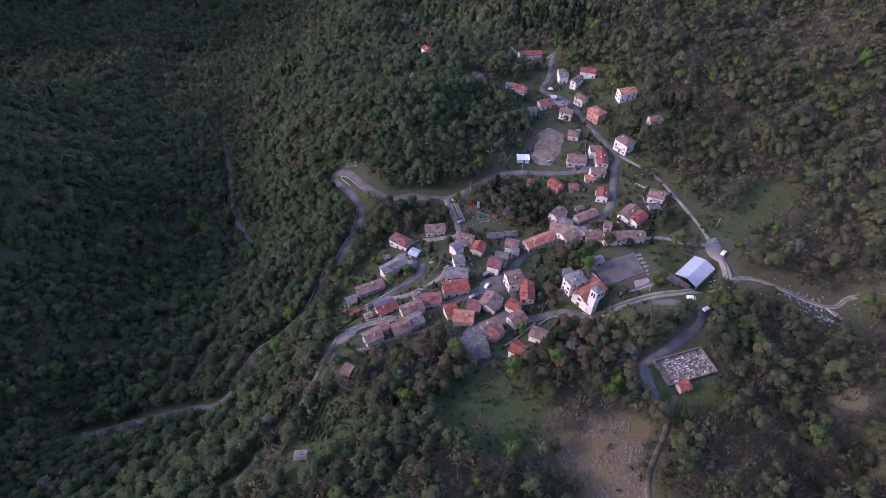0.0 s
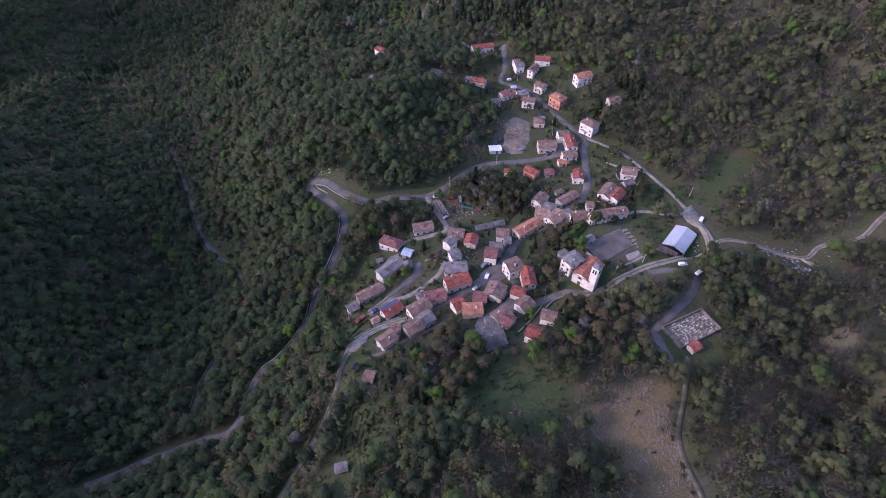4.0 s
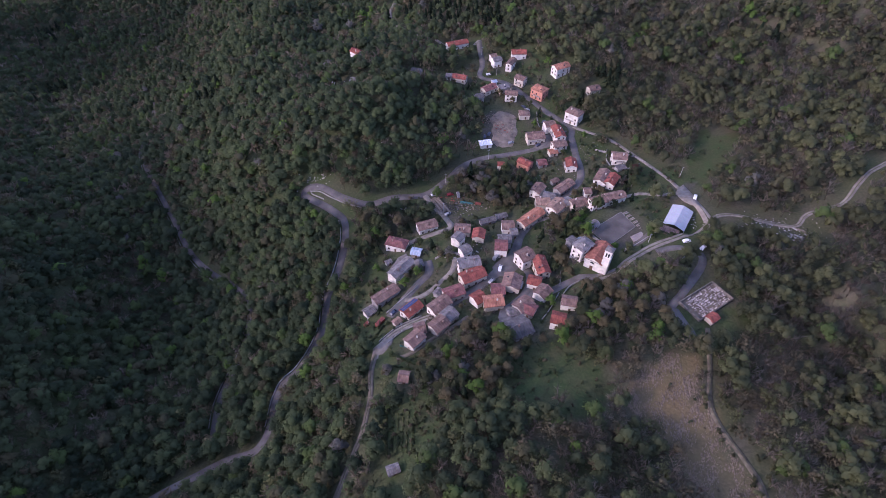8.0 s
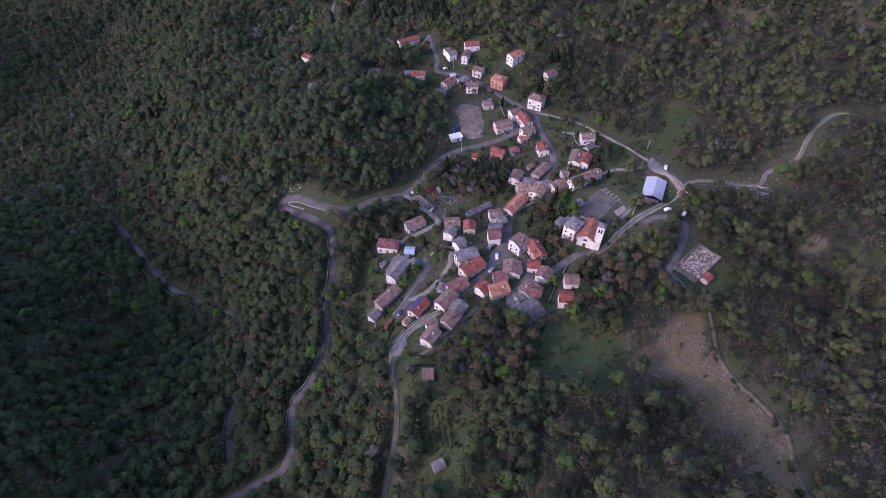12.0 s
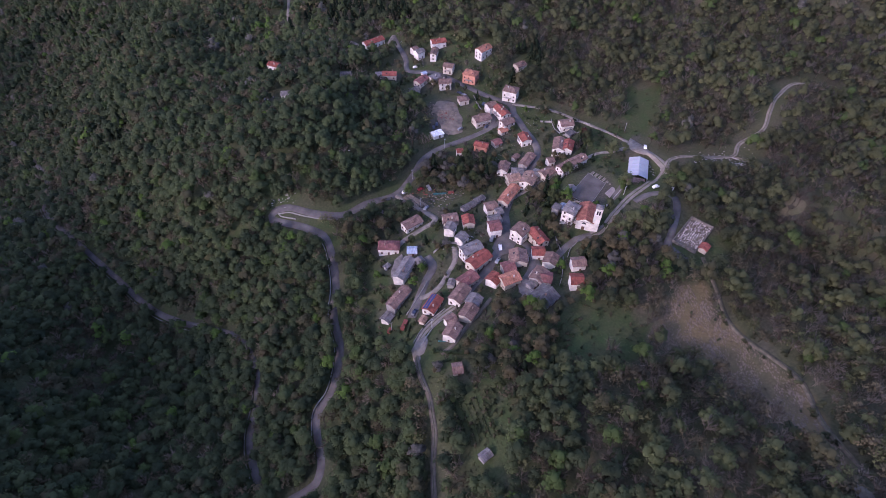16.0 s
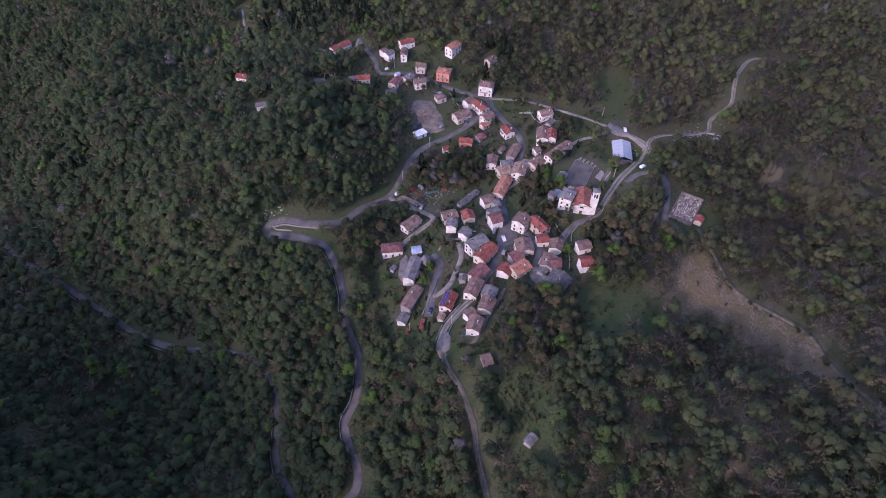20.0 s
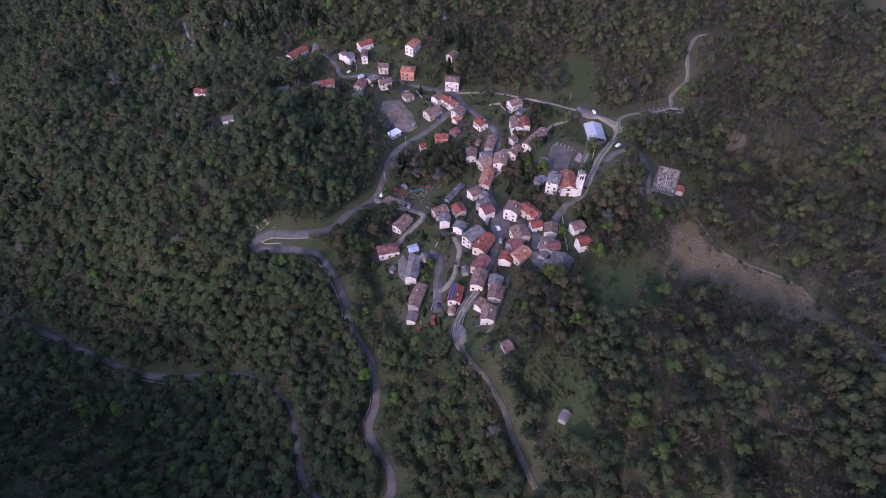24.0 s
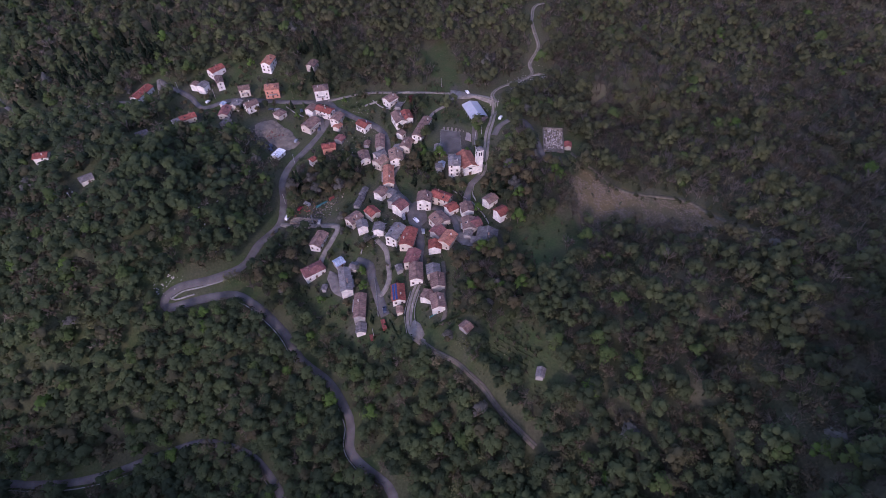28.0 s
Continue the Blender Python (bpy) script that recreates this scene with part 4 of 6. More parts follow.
def plant(name, templates, x, y, z, scale, turn, tint, label, category):
    """One wood: every tree is a turned and scaled copy of a template in one mesh."""
    vs, fs, ts, ns, n = [], [], [], [], 0
    pick = np.arange(len(x)) % len(templates)
    for k, (tv, tf, tn) in enumerate(templates):
        m = pick == k
        cnt = int(m.sum())
        if not cnt:
            continue
        c, s = np.cos(turn[m])[:, None], np.sin(turn[m])[:, None]
        sc = scale[m][:, None]
        v = np.empty((cnt, len(tv), 3), np.float32)
        v[..., 0] = (tv[:, 0] * c - tv[:, 1] * s) * sc + x[m][:, None]
        v[..., 1] = (tv[:, 0] * s + tv[:, 1] * c) * sc + y[m][:, None]
        v[..., 2] = tv[:, 2] * sc * (0.74 + 0.26 * ((x[m] * 7.3) % 1.0))[:, None] + z[m][:, None]
        vs.append(v.reshape(-1, 3))
        w = np.empty_like(v)
        w[..., 0], w[..., 1], w[..., 2] = tn[:, 0] * c - tn[:, 1] * s, tn[:, 0] * s + tn[:, 1] * c, tn[:, 2]
        ns.append(w.reshape(-1, 3))
        fs.append((tf[None] + (np.arange(cnt) * len(tv))[:, None, None] + n).reshape(-1, 3))
        ts.append(np.repeat(tint[m], len(tv), 0))
        n += cnt * len(tv)
    me = bulk_mesh(name, np.concatenate(vs), np.concatenate(fs), np.concatenate(ts), normals=np.concatenate(ns))
    me.materials.append(LEAF)
    return tagged(new(name, me), label, category, kind="stuff")


WOODS = [(-850, 800), (-850, 600), (-500, 285), (-164, 22), (5, -50), (416, 29), (450, 60), (450, 290), (280, 520), (60, 680), (-270, 880), (-491, 948), (-640, 930)]
rs = np.random.RandomState(4)


def scatter(step, near, far):
    """Jittered places inside the woods between two distances from the village's lower end."""
    px, py = np.meshgrid(np.arange(-850, 500, step), np.arange(-50, 920, step))
    px, py = px.ravel() + rs.uniform(-0.45, 0.45, px.size) * step, py.ravel() + rs.uniform(-0.45, 0.45, py.size) * step
    d = np.hypot(px + 10, py - 60)
    m = (d >= near) & (d < far) & inside(px, py, WOODS)
    return px[m], py[m]


bands = [scatter(4.5, 0, 215), scatter(5.4, 215, 420), scatter(7.5, 420, 1300)]
clear = {"valley_road": 1.1, "ridge_path": 3.6, "field_track": 0.9, "lower_track": 2.6, "foot_path": 3.2, "mountain_road": 3.3, "forest_track": 4.0, "hill_path": 2.8, "church_road": 2.6, "cemetery_road": 2.6, "chapel_lane": 2.6}
keep_fields = [p for k, p in FIELDS]
GARDEN = []
GROVES = [
    [(0, 129), (14, 144), (22, 143), (27, 128), (44, 127), (59, 140), (66, 158), (76, 162), (92, 158), (100, 140), (86, 121), (69, 113), (58, 123), (46, 127), (33, 124), (29, 110), (23, 97), (12, 92), (-9, 98), (-8, 120)],
    [(-60, 196), (-44, 200), (-38, 214), (-20, 214), (-24, 226), (-34, 232), (-56, 226)],
    [(62, 170), (74, 166), (66, 176), (60, 186), (54, 190)],
    [(60, 223), (75, 225), (91, 221), (77, 197), (65, 178), (57, 187), (51, 200)],
    [(16, 273), (51, 267), (55, 246), (36, 228), (16, 244), (5, 256)],
    [(109, 254), (122, 249), (116, 232), (100, 233)],
]
CLEARINGS = [(150, 203, 8), (162, 202, 10), (174, 195, 11), (185, 192, 9), (14, 238, 10), (4, 243, 6), (41, 314, 9), (33, 322, 6), (28, 184, 6), (96, 190, 9), (96, 172, 5), (104, 208, 8), (24, 231, 8), (66, 262, 7), (95, 285, 6), (135.8, 229, 9), (128, 217, 6), (138, 204, 7), (126, 207, 16), (12, 231, 9), (-72, 396, 9), (-68, 351, 10), (112, 178, 8)]
species = {"leafy": [], "budding": [], "bare": [], "pine": []}
for level, (px, py) in enumerate(bands):
    ok = np.ones(len(px), bool)
    g = house_gap(px, py)
    crowd = neighbours(px, py)
    ok &= g > 2.0 + 3.4 * (crowd < 2.2) + 2.6 * (crowd < 1.3)
    grove = np.any([inside(px, py, p) for p in GROVES], axis=0)
    ok &= ~((crowd > 2.2) & ~grove & (rs.rand(len(px)) < 0.4))
    for name, width, mat, label, line in ROADS:
        free = np.where((name == "mountain_road") & (py > 108) & (py < 215), 1.6, clear.get(name, 1.9))
        ok &= near_line(px, py, line) > width / 2 + free
    for tx, ty, radius, flat in TERRACES:
        ok &= np.hypot(px - tx, py - ty) > radius - 2.0
    for tx, ty, radius in CLEARINGS:
        ok &= np.hypot(px - tx, py - ty) > radius
    for p in keep_fields:
        ok &= ~inside(px, py, p)
    ok &= wobble(px, py, 14, 3.0) > -1.8
    px, py, g, crowd, grove = px[ok], py[ok], g[ok], crowd[ok], grove[ok]
    garden = ((crowd > 2.2) & (g < 30)) | grove
    GARDEN += list(zip(px[garden], py[garden], grove[garden]))
    px, py = px[~garden], py[~garden]
    east = np.clip((px + 60) / 220, 0, 1)
    south = np.clip((150 - py) / 120, 0, 1) * np.clip((px + 40) / 60, 0, 1)
    west = np.clip((-230 - px) / 120, 0, 1)
    thin = np.clip(0.07 + 0.25 * west + 0.46 * east + 0.33 * south + 0.3 * wobble(px, py, 20, 1.0) + 0.25 * wobble(px, py, 8, 4.0), 0.02, 0.92)
    roll = rs.rand(len(px))
    dark_stand = np.min([np.hypot(px - a, py - b) for a, b in ((29, 491), (8, 487), (47, 470))], axis=0) < 26
    pine = (dark_stand & (rs.rand(len(px)) < 0.6)) | (wobble(px, py, 38, 6.0) > 1.0) & (rs.rand(len(px)) < 0.35) & (py > 330)
    bare = (roll < thin * 0.55) & ~pine
    bud = (roll < 0.1 + thin * 0.9) & ~bare & ~pine
    for key, m in (("leafy", ~bare & ~bud & ~pine), ("budding", bud), ("bare", bare), ("pine", pine)):
        species[key].append((level, px[m], py[m]))

LEAFY = [[leaf_cloud(s + 40 * lv, c, z, 1.05 + 0.15 * (s % 3), lb) for s in range(6)] for lv, (c, z, lb) in enumerate(((150, 0.1, 6), (70, 0.14, 4), (38, 0.19, 3)))]
LEAFY = [[join([t, trunk_shape(i)]) if lv == 0 else t for i, t in enumerate(group)] for lv, group in enumerate(LEAFY)]
BARE = [[twigs(s, c, th) for s in range(5)] for c, th in ((196, 1.0), (98, 1.8), (49, 3.0))]
BUDDING = [[budding(s + 7, c, n, z, th) for s in range(5)] for c, n, z, th in ((84, 90, 0.09, 1.2), (42, 46, 0.14, 2.1), (21, 26, 0.23, 3.4))]
PINE = [[cone_tree(s) for s in range(3)]] * 3
TEMPLATES = {"leafy": LEAFY, "budding": BUDDING, "bare": BARE, "pine": PINE}
WOOD_WORDS = {"leafy": "fresh green spring broadleaf woodland on the slopes", "budding": "olive-brown woodland just coming into leaf", "bare": "grey-brown woodland still without leaves", "pine": "dark green conifers among the broadleaf woods"}
DISTANCE = ("near", "middle", "far")
for key, groups in species.items():
    for level, px, py in groups:
        n = len(px)
        if not n:
            continue
        u = rs.rand(n)
        tone = np.clip(0.5 + 0.3 * wobble(px, py, 30, 2.0) + 0.22 * wobble(px, py, 8, 5.0) + rs.normal(0, (0.34, 0.24, 0.2)[level], n), -0.15, 1.25)[:, None]
        warm = np.clip((px + 40) / 200, 0, 1)[:, None]
        if key == "leafy":
            tint = (1 - tone) * (0.046, 0.067, 0.032) + tone * (0.092, 0.122, 0.05)
            tint = tint * (1 - 0.5 * warm) + 0.5 * warm * ((1 - tone) * (0.088, 0.08, 0.04) + tone * (0.14, 0.126, 0.06))
            tint[u < 0.06] = (0.085, 0.125, 0.038)
            tint[u < 0.012] = (0.1, 0.17, 0.035)
            tint[(u > 0.06) & (u < 0.13)] = (0.1, 0.098, 0.05)
            tint[u > 0.996] = (0.15, 0.145, 0.12)
            size = rs.uniform(2.9, 5.0, n)
        elif key == "budding":
            tint = (1 - tone) * (0.09, 0.077, 0.046) + tone * (0.152, 0.13, 0.075)
            tint[u < 0.3] = tint[u < 0.3] * (0.9, 1.12, 0.82)
            size = rs.uniform(3.2, 5.0, n)
        elif key == "bare":
            tint = (1 - tone) * (0.19, 0.152, 0.112) + tone * (0.29, 0.24, 0.185)
            size = rs.uniform(3.4, 5.4, n)
        else:
            tint = np.tile((0.018, 0.032, 0.016), (n, 1)) * rs.uniform(0.8, 1.3, (n, 1))
            size = rs.uniform(3.2, 5.5, n)
        plant(f"{DISTANCE[level]}_{key}_woodland", TEMPLATES[key][level], px, py, heights(px, py), size * (1 + 0.12 * level), rs.rand(n) * 6.283, tint, WOOD_WORDS[key], "woodland")


# woods beyond the slopes that face the village
px, py = np.meshgrid(np.arange(-900, 520, 15), np.arange(-120, 930, 15))
px, py = px.ravel() + rs.uniform(-4, 4, px.size), py.ravel() + rs.uniform(-4, 4, py.size)
m = ~inside(px, py, WOODS)
px, py = px[m], py[m]
n = len(px)
plant("outer_woodland", [leaf_cloud(s + 60, 8, 0.4, 1.0, 2) for s in range(3)], px, py, heights(px, py), rs.uniform(6.0, 8.0, n), rs.rand(n) * 6.283, rs.uniform(0.7, 1.3, (n, 1)) * (0.065, 0.085, 0.04), "green broadleaf woodland on the outer slopes", "woodland")


# ---- single trees in the gardens and along the roads ----
def tree_thing(name, crown, trunk, tint, label):
    ob = thing(name, 0, 0, 0, 0, label, "tree", "garden trees")
    if trunk is not None:
        me = bulk_mesh("trunk", *trunk[:2])
        me.materials.append(BARK)
        part_mesh("trunk", me, BARK, ob)
    me = bulk_mesh("crown", crown[0], crown[1], np.tile(tint, (len(crown[0]), 1)), normals=crown[2])
    part_mesh("crown", me, LEAF, ob)
    return ob


KINDS = []
for k, (tint, words) in enumerate((((0.068, 0.085, 0.034), "fresh green broadleaf tree in a garden"), ((0.052, 0.062, 0.029), "dark green broadleaf tree beside the houses"),
                                   ((0.09, 0.15, 0.032), "bright yellow-green young tree"), ((0.13, 0.125, 0.105), "white blossoming fruit tree"), ((0.112, 0.096, 0.05), "olive-green tree coming into leaf"), ((0.085, 0.028, 0.025), "copper-red ornamental tree in a garden"))):
    KINDS.append(tree_thing("broadleaf_tree", leaf_cloud(k + 11, 200, 0.1), trunk_shape(k), tint, words))
for k in range(3):
    KINDS.append(tree_thing("bare_tree", twigs(k + 31, 224, 1.3), None, (0.19, 0.155, 0.125), "leafless grey-brown tree with spreading twigs"))
KINDS.append(tree_thing("conifer", cone_tree(9), None, (0.02, 0.036, 0.018), "dark green conifer beside a house"))
MIX = (0, 0, 0, 4, 1, 1, 4, 4, 4, 4, 4, 6, 6, 7, 8, 8, 2, 0, 4, 1, 9, 3, 6, 7)
used = set()
rng = random.Random(21)
rng.shuffle(GARDEN)


def put_tree(k, x, y, size):
    turn, tall = rng.uniform(0, 360), rng.uniform(0.85, 1.15)
    if k in used:
        s = KINDS[k].scale
        return copy_thing(KINDS[k], pose(x, y, ground(x, y), 0, 0, turn) @ Matrix.Diagonal((size / s.x, size / s.y, size * tall / s.z, 1)))
    m = pose(x, y, ground(x, y), 0, 0, turn) @ Matrix.Diagonal((size, size, size * tall, 1))
    used.add(k)
    KINDS[k].matrix_basis = m


GARDEN.sort(key=lambda q: not q[2])
for x, y, wood in GARDEN[:460]:
    put_tree(rng.choice(MIX), x, y, rng.uniform(3.0, 4.6) if wood else rng.uniform(1.4, 3.2))
for k, x, y, size in ((2, 66.8, 136.2, 4.0), (2, 88.4, 123.9, 3.8), (6, 104.5, 160.5, 6.5), (8, 97, 161, 5.0), (5, 115, 252, 3.6), (5, 112.5, 249, 2.8), (3, -66, 203, 3.4), (2, 47, 76, 3.2), (4, -102, 172, 4.2), (7, 44, 95, 5.0), (2, 32, 441, 3.6), (3, 8, 437, 3.0), (1, -36, 356, 4.0), (2, 24, 330, 4.2), (1, 33, 262, 4.5), (1, 38, 256, 4.0)):
    put_tree(k, x, y, size)
rest = [q[:2] for q in GARDEN[460:]]
if rest:
    gx2, gy2 = np.array(rest).T
    n = len(gx2)
    plant("garden_shrubs", LEAFY[1], gx2, gy2, heights(gx2, gy2), rs.uniform(0.8, 1.9, n), rs.rand(n) * 6.283, rs.uniform(0.6, 1.4, (n, 1)) * (0.055, 0.08, 0.03), "green shrubs and low trees between the gardens", "shrubs")

# shrubs and rough growth along the open ground
sx, sy = [], []
for kind, poly in FIELDS:
    p = np.array(poly, float)
    n = 40 if kind == "dry" else 70
    ax, ay = rs.uniform(p[:, 0].min(), p[:, 0].max(), n), rs.uniform(p[:, 1].min(), p[:, 1].max(), n)
    m = inside(ax, ay, poly) & (kind != "yard")
    sx += list(ax[m])
    sy += list(ay[m])
sx, sy = np.array(sx), np.array(sy)
track = [r[4] for r in ROADS if r[0] == "field_track"][0][2:46]
tx = np.concatenate([track[:, 0] - 1.9 - rs.uniform(0, 1.6, len(track)), track[:, 0] + 1.9 + rs.uniform(0, 5.5, len(track))])
ty = np.concatenate([track[:, 1], track[:, 1]]) + rs.uniform(-0.9, 0.9, 2 * len(track))
m = (ty < 127) & ((ty > 92) | (rs.rand(len(ty)) < 0.45))
tx, ty = tx[m], ty[m]
plant("track_shrubs", LEAFY[2], tx, ty, heights(tx, ty) - 0.3, rs.uniform(0.9, 1.9, len(tx)), rs.rand(len(tx)) * 6.283, rs.uniform(0.7, 1.35, (len(tx), 1)) * (0.072, 0.078, 0.038), "grey-green shrubs lining the field track", "shrubs")
plant("field_shrubs", LEAFY[2], sx, sy, heights(sx, sy), rs.uniform(0.3, 1.1, len(sx)), rs.rand(len(sx)) * 6.283, np.array([(0.06, 0.072, 0.032), (0.1, 0.085, 0.052), (0.045, 0.06, 0.028)])[rs.randint(0, 3, len(sx))], "small shrubs scattered on the meadows", "shrubs")


# hedges, vegetable rows and bushes in the gardens between the houses
px, py = rs.uniform(-45, 125, 11000), rs.uniform(100, 410, 11000)
m = (neighbours(px, py) > 1.0) & (house_gap(px, py) > 1.0) & (wobble(px, py, 4.0, 1.3) > -0.1)
for name, width, mat, label, line in ROADS:
    m &= near_line(px, py, line) > width / 2 + 0.8
for tx, ty, radius, flat in TERRACES:
    m &= np.hypot(px - tx, py - ty) > radius + 1
for kind, poly in FIELDS:
    if kind in ("dry", "yard"):
        m &= ~inside(px, py, poly)
px, py = px[m][:1300], py[m][:1300]
n = len(px)
tint = np.array([(0.05, 0.07, 0.03), (0.075, 0.095, 0.04), (0.1, 0.088, 0.055), (0.04, 0.055, 0.028)])[rs.randint(0, 4, n)] * rs.uniform(0.8, 1.2, (n, 1))
plant("garden_bushes", LEAFY[2], px, py, heights(px, py) - 0.3, rs.uniform(0.35, 1.35, n), rs.rand(n) * 6.283, tint, "green and brown bushes and hedges in the gardens", "shrubs")

# tufts of grass and weeds on the open ground
r = np.random.RandomState(77)
blades = []
for k in range(7):
    q, d = r.rand() * 6.283, r.rand() * 0.8
    mid = np.array((math.cos(q) * d, math.sin(q) * d, 0.12 + 0.16 * r.rand()))
    corner = [mid + (0.34 * math.cos(w) * r.uniform(0.7, 1.3), 0.34 * math.sin(w) * r.uniform(0.7, 1.3), r.uniform(-0.1, 0.1)) for w in (0.3 + q, 1.9 + q, 3.5 + q, 5.0 + q)]
    blades.append((np.array(corner), np.array([(0, 1, 2), (0, 2, 3)]), np.tile((0.0, 0.0, 1.0), (4, 1)) + r.normal(0, 0.15, (4, 3))))
tuft = join(blades)
px, py = rs.uniform(-90, 200, 60000), rs.uniform(60, 460, 60000)
open_land = (neighbours(px, py) > 0.9) & (house_gap(px, py) > 1.0)
for kind, poly in FIELDS:
    m = inside(px, py, poly)
    open_land = (open_land | m) if kind != "yard" else (open_land & ~m)
for name, width, mat, label, line in ROADS:
    open_land &= near_line(px, py, line) > width / 2 + 0.2
for tx, ty, radius, flat in TERRACES:
    open_land &= np.hypot(px - tx, py - ty) > radius
open_land &= wobble(px, py, 3.5, 9.0) > -0.2
px, py = px[open_land][:5500], py[open_land][:5500]
n = len(px)
k = rs.rand(n)[:, None]
dry_share = np.zeros(n, bool)
for kind, poly in FIELDS:
    if kind == "dry":
        dry_share |= inside(px, py, poly)
tint = (1 - k) * (0.05, 0.062, 0.026) + k * (0.095, 0.095, 0.05)
tint[dry_share] = ((1 - k) * (0.14, 0.11, 0.07) + k * (0.24, 0.195, 0.13))[dry_share]
plant("grass_tufts", [tuft], px, py, heights(px, py), rs.uniform(0.35, 0.95, n), rs.rand(n) * 6.283, tint, "uneven tufts of grass and weeds on open ground", "grass")

# ---- the church ----
def church(x, y, turn):
    ob = thing("church", x, y, 0.4, turn, "white plastered church, russet tile roof, square bell tower", "church")
    part("nave_wall", walls_mesh(15, 9.2, 6.8, 1.9, 3.0, "gable"), WHITE, ob)
    part("nave_roof", roof_mesh(15, 9.2, 6.8, 2.05, "gable", 0.5, 0.25), TILES["russet"], ob)
    bm = bmesh.new()
    box(bm, 0.5, 6.0, -3, 9.0, 3.2, 7.4)
    part("aisle_wall", bm, WHITE, ob)
    bm = bmesh.new()
    v = [bm.verts.new(p) for p in ((-4.4, 4.4, 5.9), (5.4, 4.4, 5.9), (5.4, 8.0, 4.4), (-4.4, 8.0, 4.4), (-4.4, 4.4, 6.12), (5.4, 4.4, 6.12), (5.4, 8.0, 4.62), (-4.4, 8.0, 4.62))]
    for f in ((3, 2, 1, 0), (4, 5, 6, 7), (0, 1, 5, 4), (1, 2, 6, 5), (2, 3, 7, 6), (3, 0, 4, 7)):
        bm.faces.new([v[i] for i in f])
    part("aisle_roof", bm, TILES["russet"], ob)
    tower = part("bell_tower", tower_mesh(), WHITE, ob, "white square bell tower")
    tower.location = (-5.4, -6.0, 0)
    bm = bmesh.new()
    r = bmesh.ops.create_cone(bm, cap_ends=True, segments=4, radius1=3.1, radius2=0.1, depth=1.3)
    bmesh.ops.transform(bm, matrix=Matrix.Translation((0, 0, 18.35)) @ Matrix.Rotation(radians(45), 4, "Z"), verts=r["verts"])
    part("tower_cap", bm, TILES["grey"], tower)
    # dark panels on the solid tower stand in for shaded bell openings
    for k in range(4):
        bm = bmesh.new()
        for o in (-0.65, 0.65):
            box(bm, o, -1.9, 13.4, 0.85, 0.16, 2.3)
            r = bmesh.ops.create_cone(bm, cap_ends=True, segments=12, radius1=0.425, radius2=0.425, depth=0.16)
            bmesh.ops.transform(bm, matrix=Matrix.Translation((o, -1.9, 15.7)) @ Matrix.Rotation(radians(90), 4, "X"), verts=r["verts"])
        w = part("belfry_opening", bm, GLASS, tower, "dark panels standing in for the shade in twin belfry openings")
        w.rotation_euler[2] = radians(90 * k)
    bm = bmesh.new()
    box(bm, 0, 0, 0.1, 0.14, 1.7, 2.9)
    d = part("church_door", bm, DOORWOOD, ob, "dark wooden church door")
    d.location = (-7.52, 0.3, 0)
    bm = bmesh.new()
    r = bmesh.ops.create_cone(bm, cap_ends=True, segments=20, radius1=1.25, radius2=1.25, depth=0.14)
    bmesh.ops.transform(bm, matrix=Matrix.Rotation(radians(90), 4, "Y"), verts=r["verts"])
    bmesh.ops.bisect_plane(bm, geom=bm.verts[:] + bm.edges[:] + bm.faces[:], plane_co=(0, 0, 0), plane_no=(0, 0, -1), clear_outer=True)
    d = part("lunette_window", bm, GLASS, ob, "dark half-round window")
    d.location = (-7.52, 0.3, 4.9)
    bm = bmesh.new()
    box(bm, 0, 0, 0, 0.3, 9.6, 0.25)
    d = part("cornice", bm, STONE, ob)
    d.location = (-7.56, 0, 6.55)
    for k in range(3):
        window(ob, -3.5 + 4 * k, -4.62, 3.6, 0, 1.3)
    return ob


def tower_mesh():
    bm = bmesh.new()
    box(bm, 0, 0, -3, 3.8, 3.8, 15.2)
    box(bm, 0, 0, 12.2, 4.2, 4.2, 0.3)
    box(bm, 0, 0, 12.5, 3.8, 3.8, 4.8)
    box(bm, 0, 0, 17.3, 4.3, 4.3, 0.4)
    return bm


church(77.4, 178.4, 55).scale = (0.92, 0.92, 0.95)

# ---- the festival tent ----
tent = thing("festival_tent", 126.2, 207.3, 0.2, 57, "large white tarpaulin marquee on a metal frame", "tent")
L, W2 = 17.6, 5.65
bm = bmesh.new()
prof = [(-W2, 2.4), (-W2, 2.9), (-W2 * 0.5, 3.85), (0, 4.7), (W2 * 0.5, 3.85), (W2, 2.9), (W2, 2.4)]
rowsv = []
for i in range(21):
    sag = -0.14 * math.sin(math.pi * (i % 4) / 4.0)
    rowsv.append([bm.verts.new((-L / 2 + L * i / 20, yy, zz + (sag if 0 < j < 6 else sag * 2))) for j, (yy, zz) in enumerate(prof)])
for i in range(20):
    for j in range(6):
        bm.faces.new((rowsv[i][j], rowsv[i + 1][j], rowsv[i + 1][j + 1], rowsv[i][j + 1]))
canopy = part("canopy", bm, CANVAS, tent)
canopy.modifiers.new("cloth", "SOLIDIFY").thickness = 0.05
bm = bmesh.new()
box(bm, 0, -W2 + 0.05, 0.1, L, 0.06, 2.6)
part("side_sheet", bm, CANVAS, tent)
for i in range(6):
    for s in (-1, 1):
        bm = bmesh.new()
        box(bm, -L / 2 + 0.15 + i * (L - 0.3) / 5, s * (W2 - 0.15), -0.3, 0.14, 0.14, 3.1)
        part("tent_post", bm, METAL, tent)

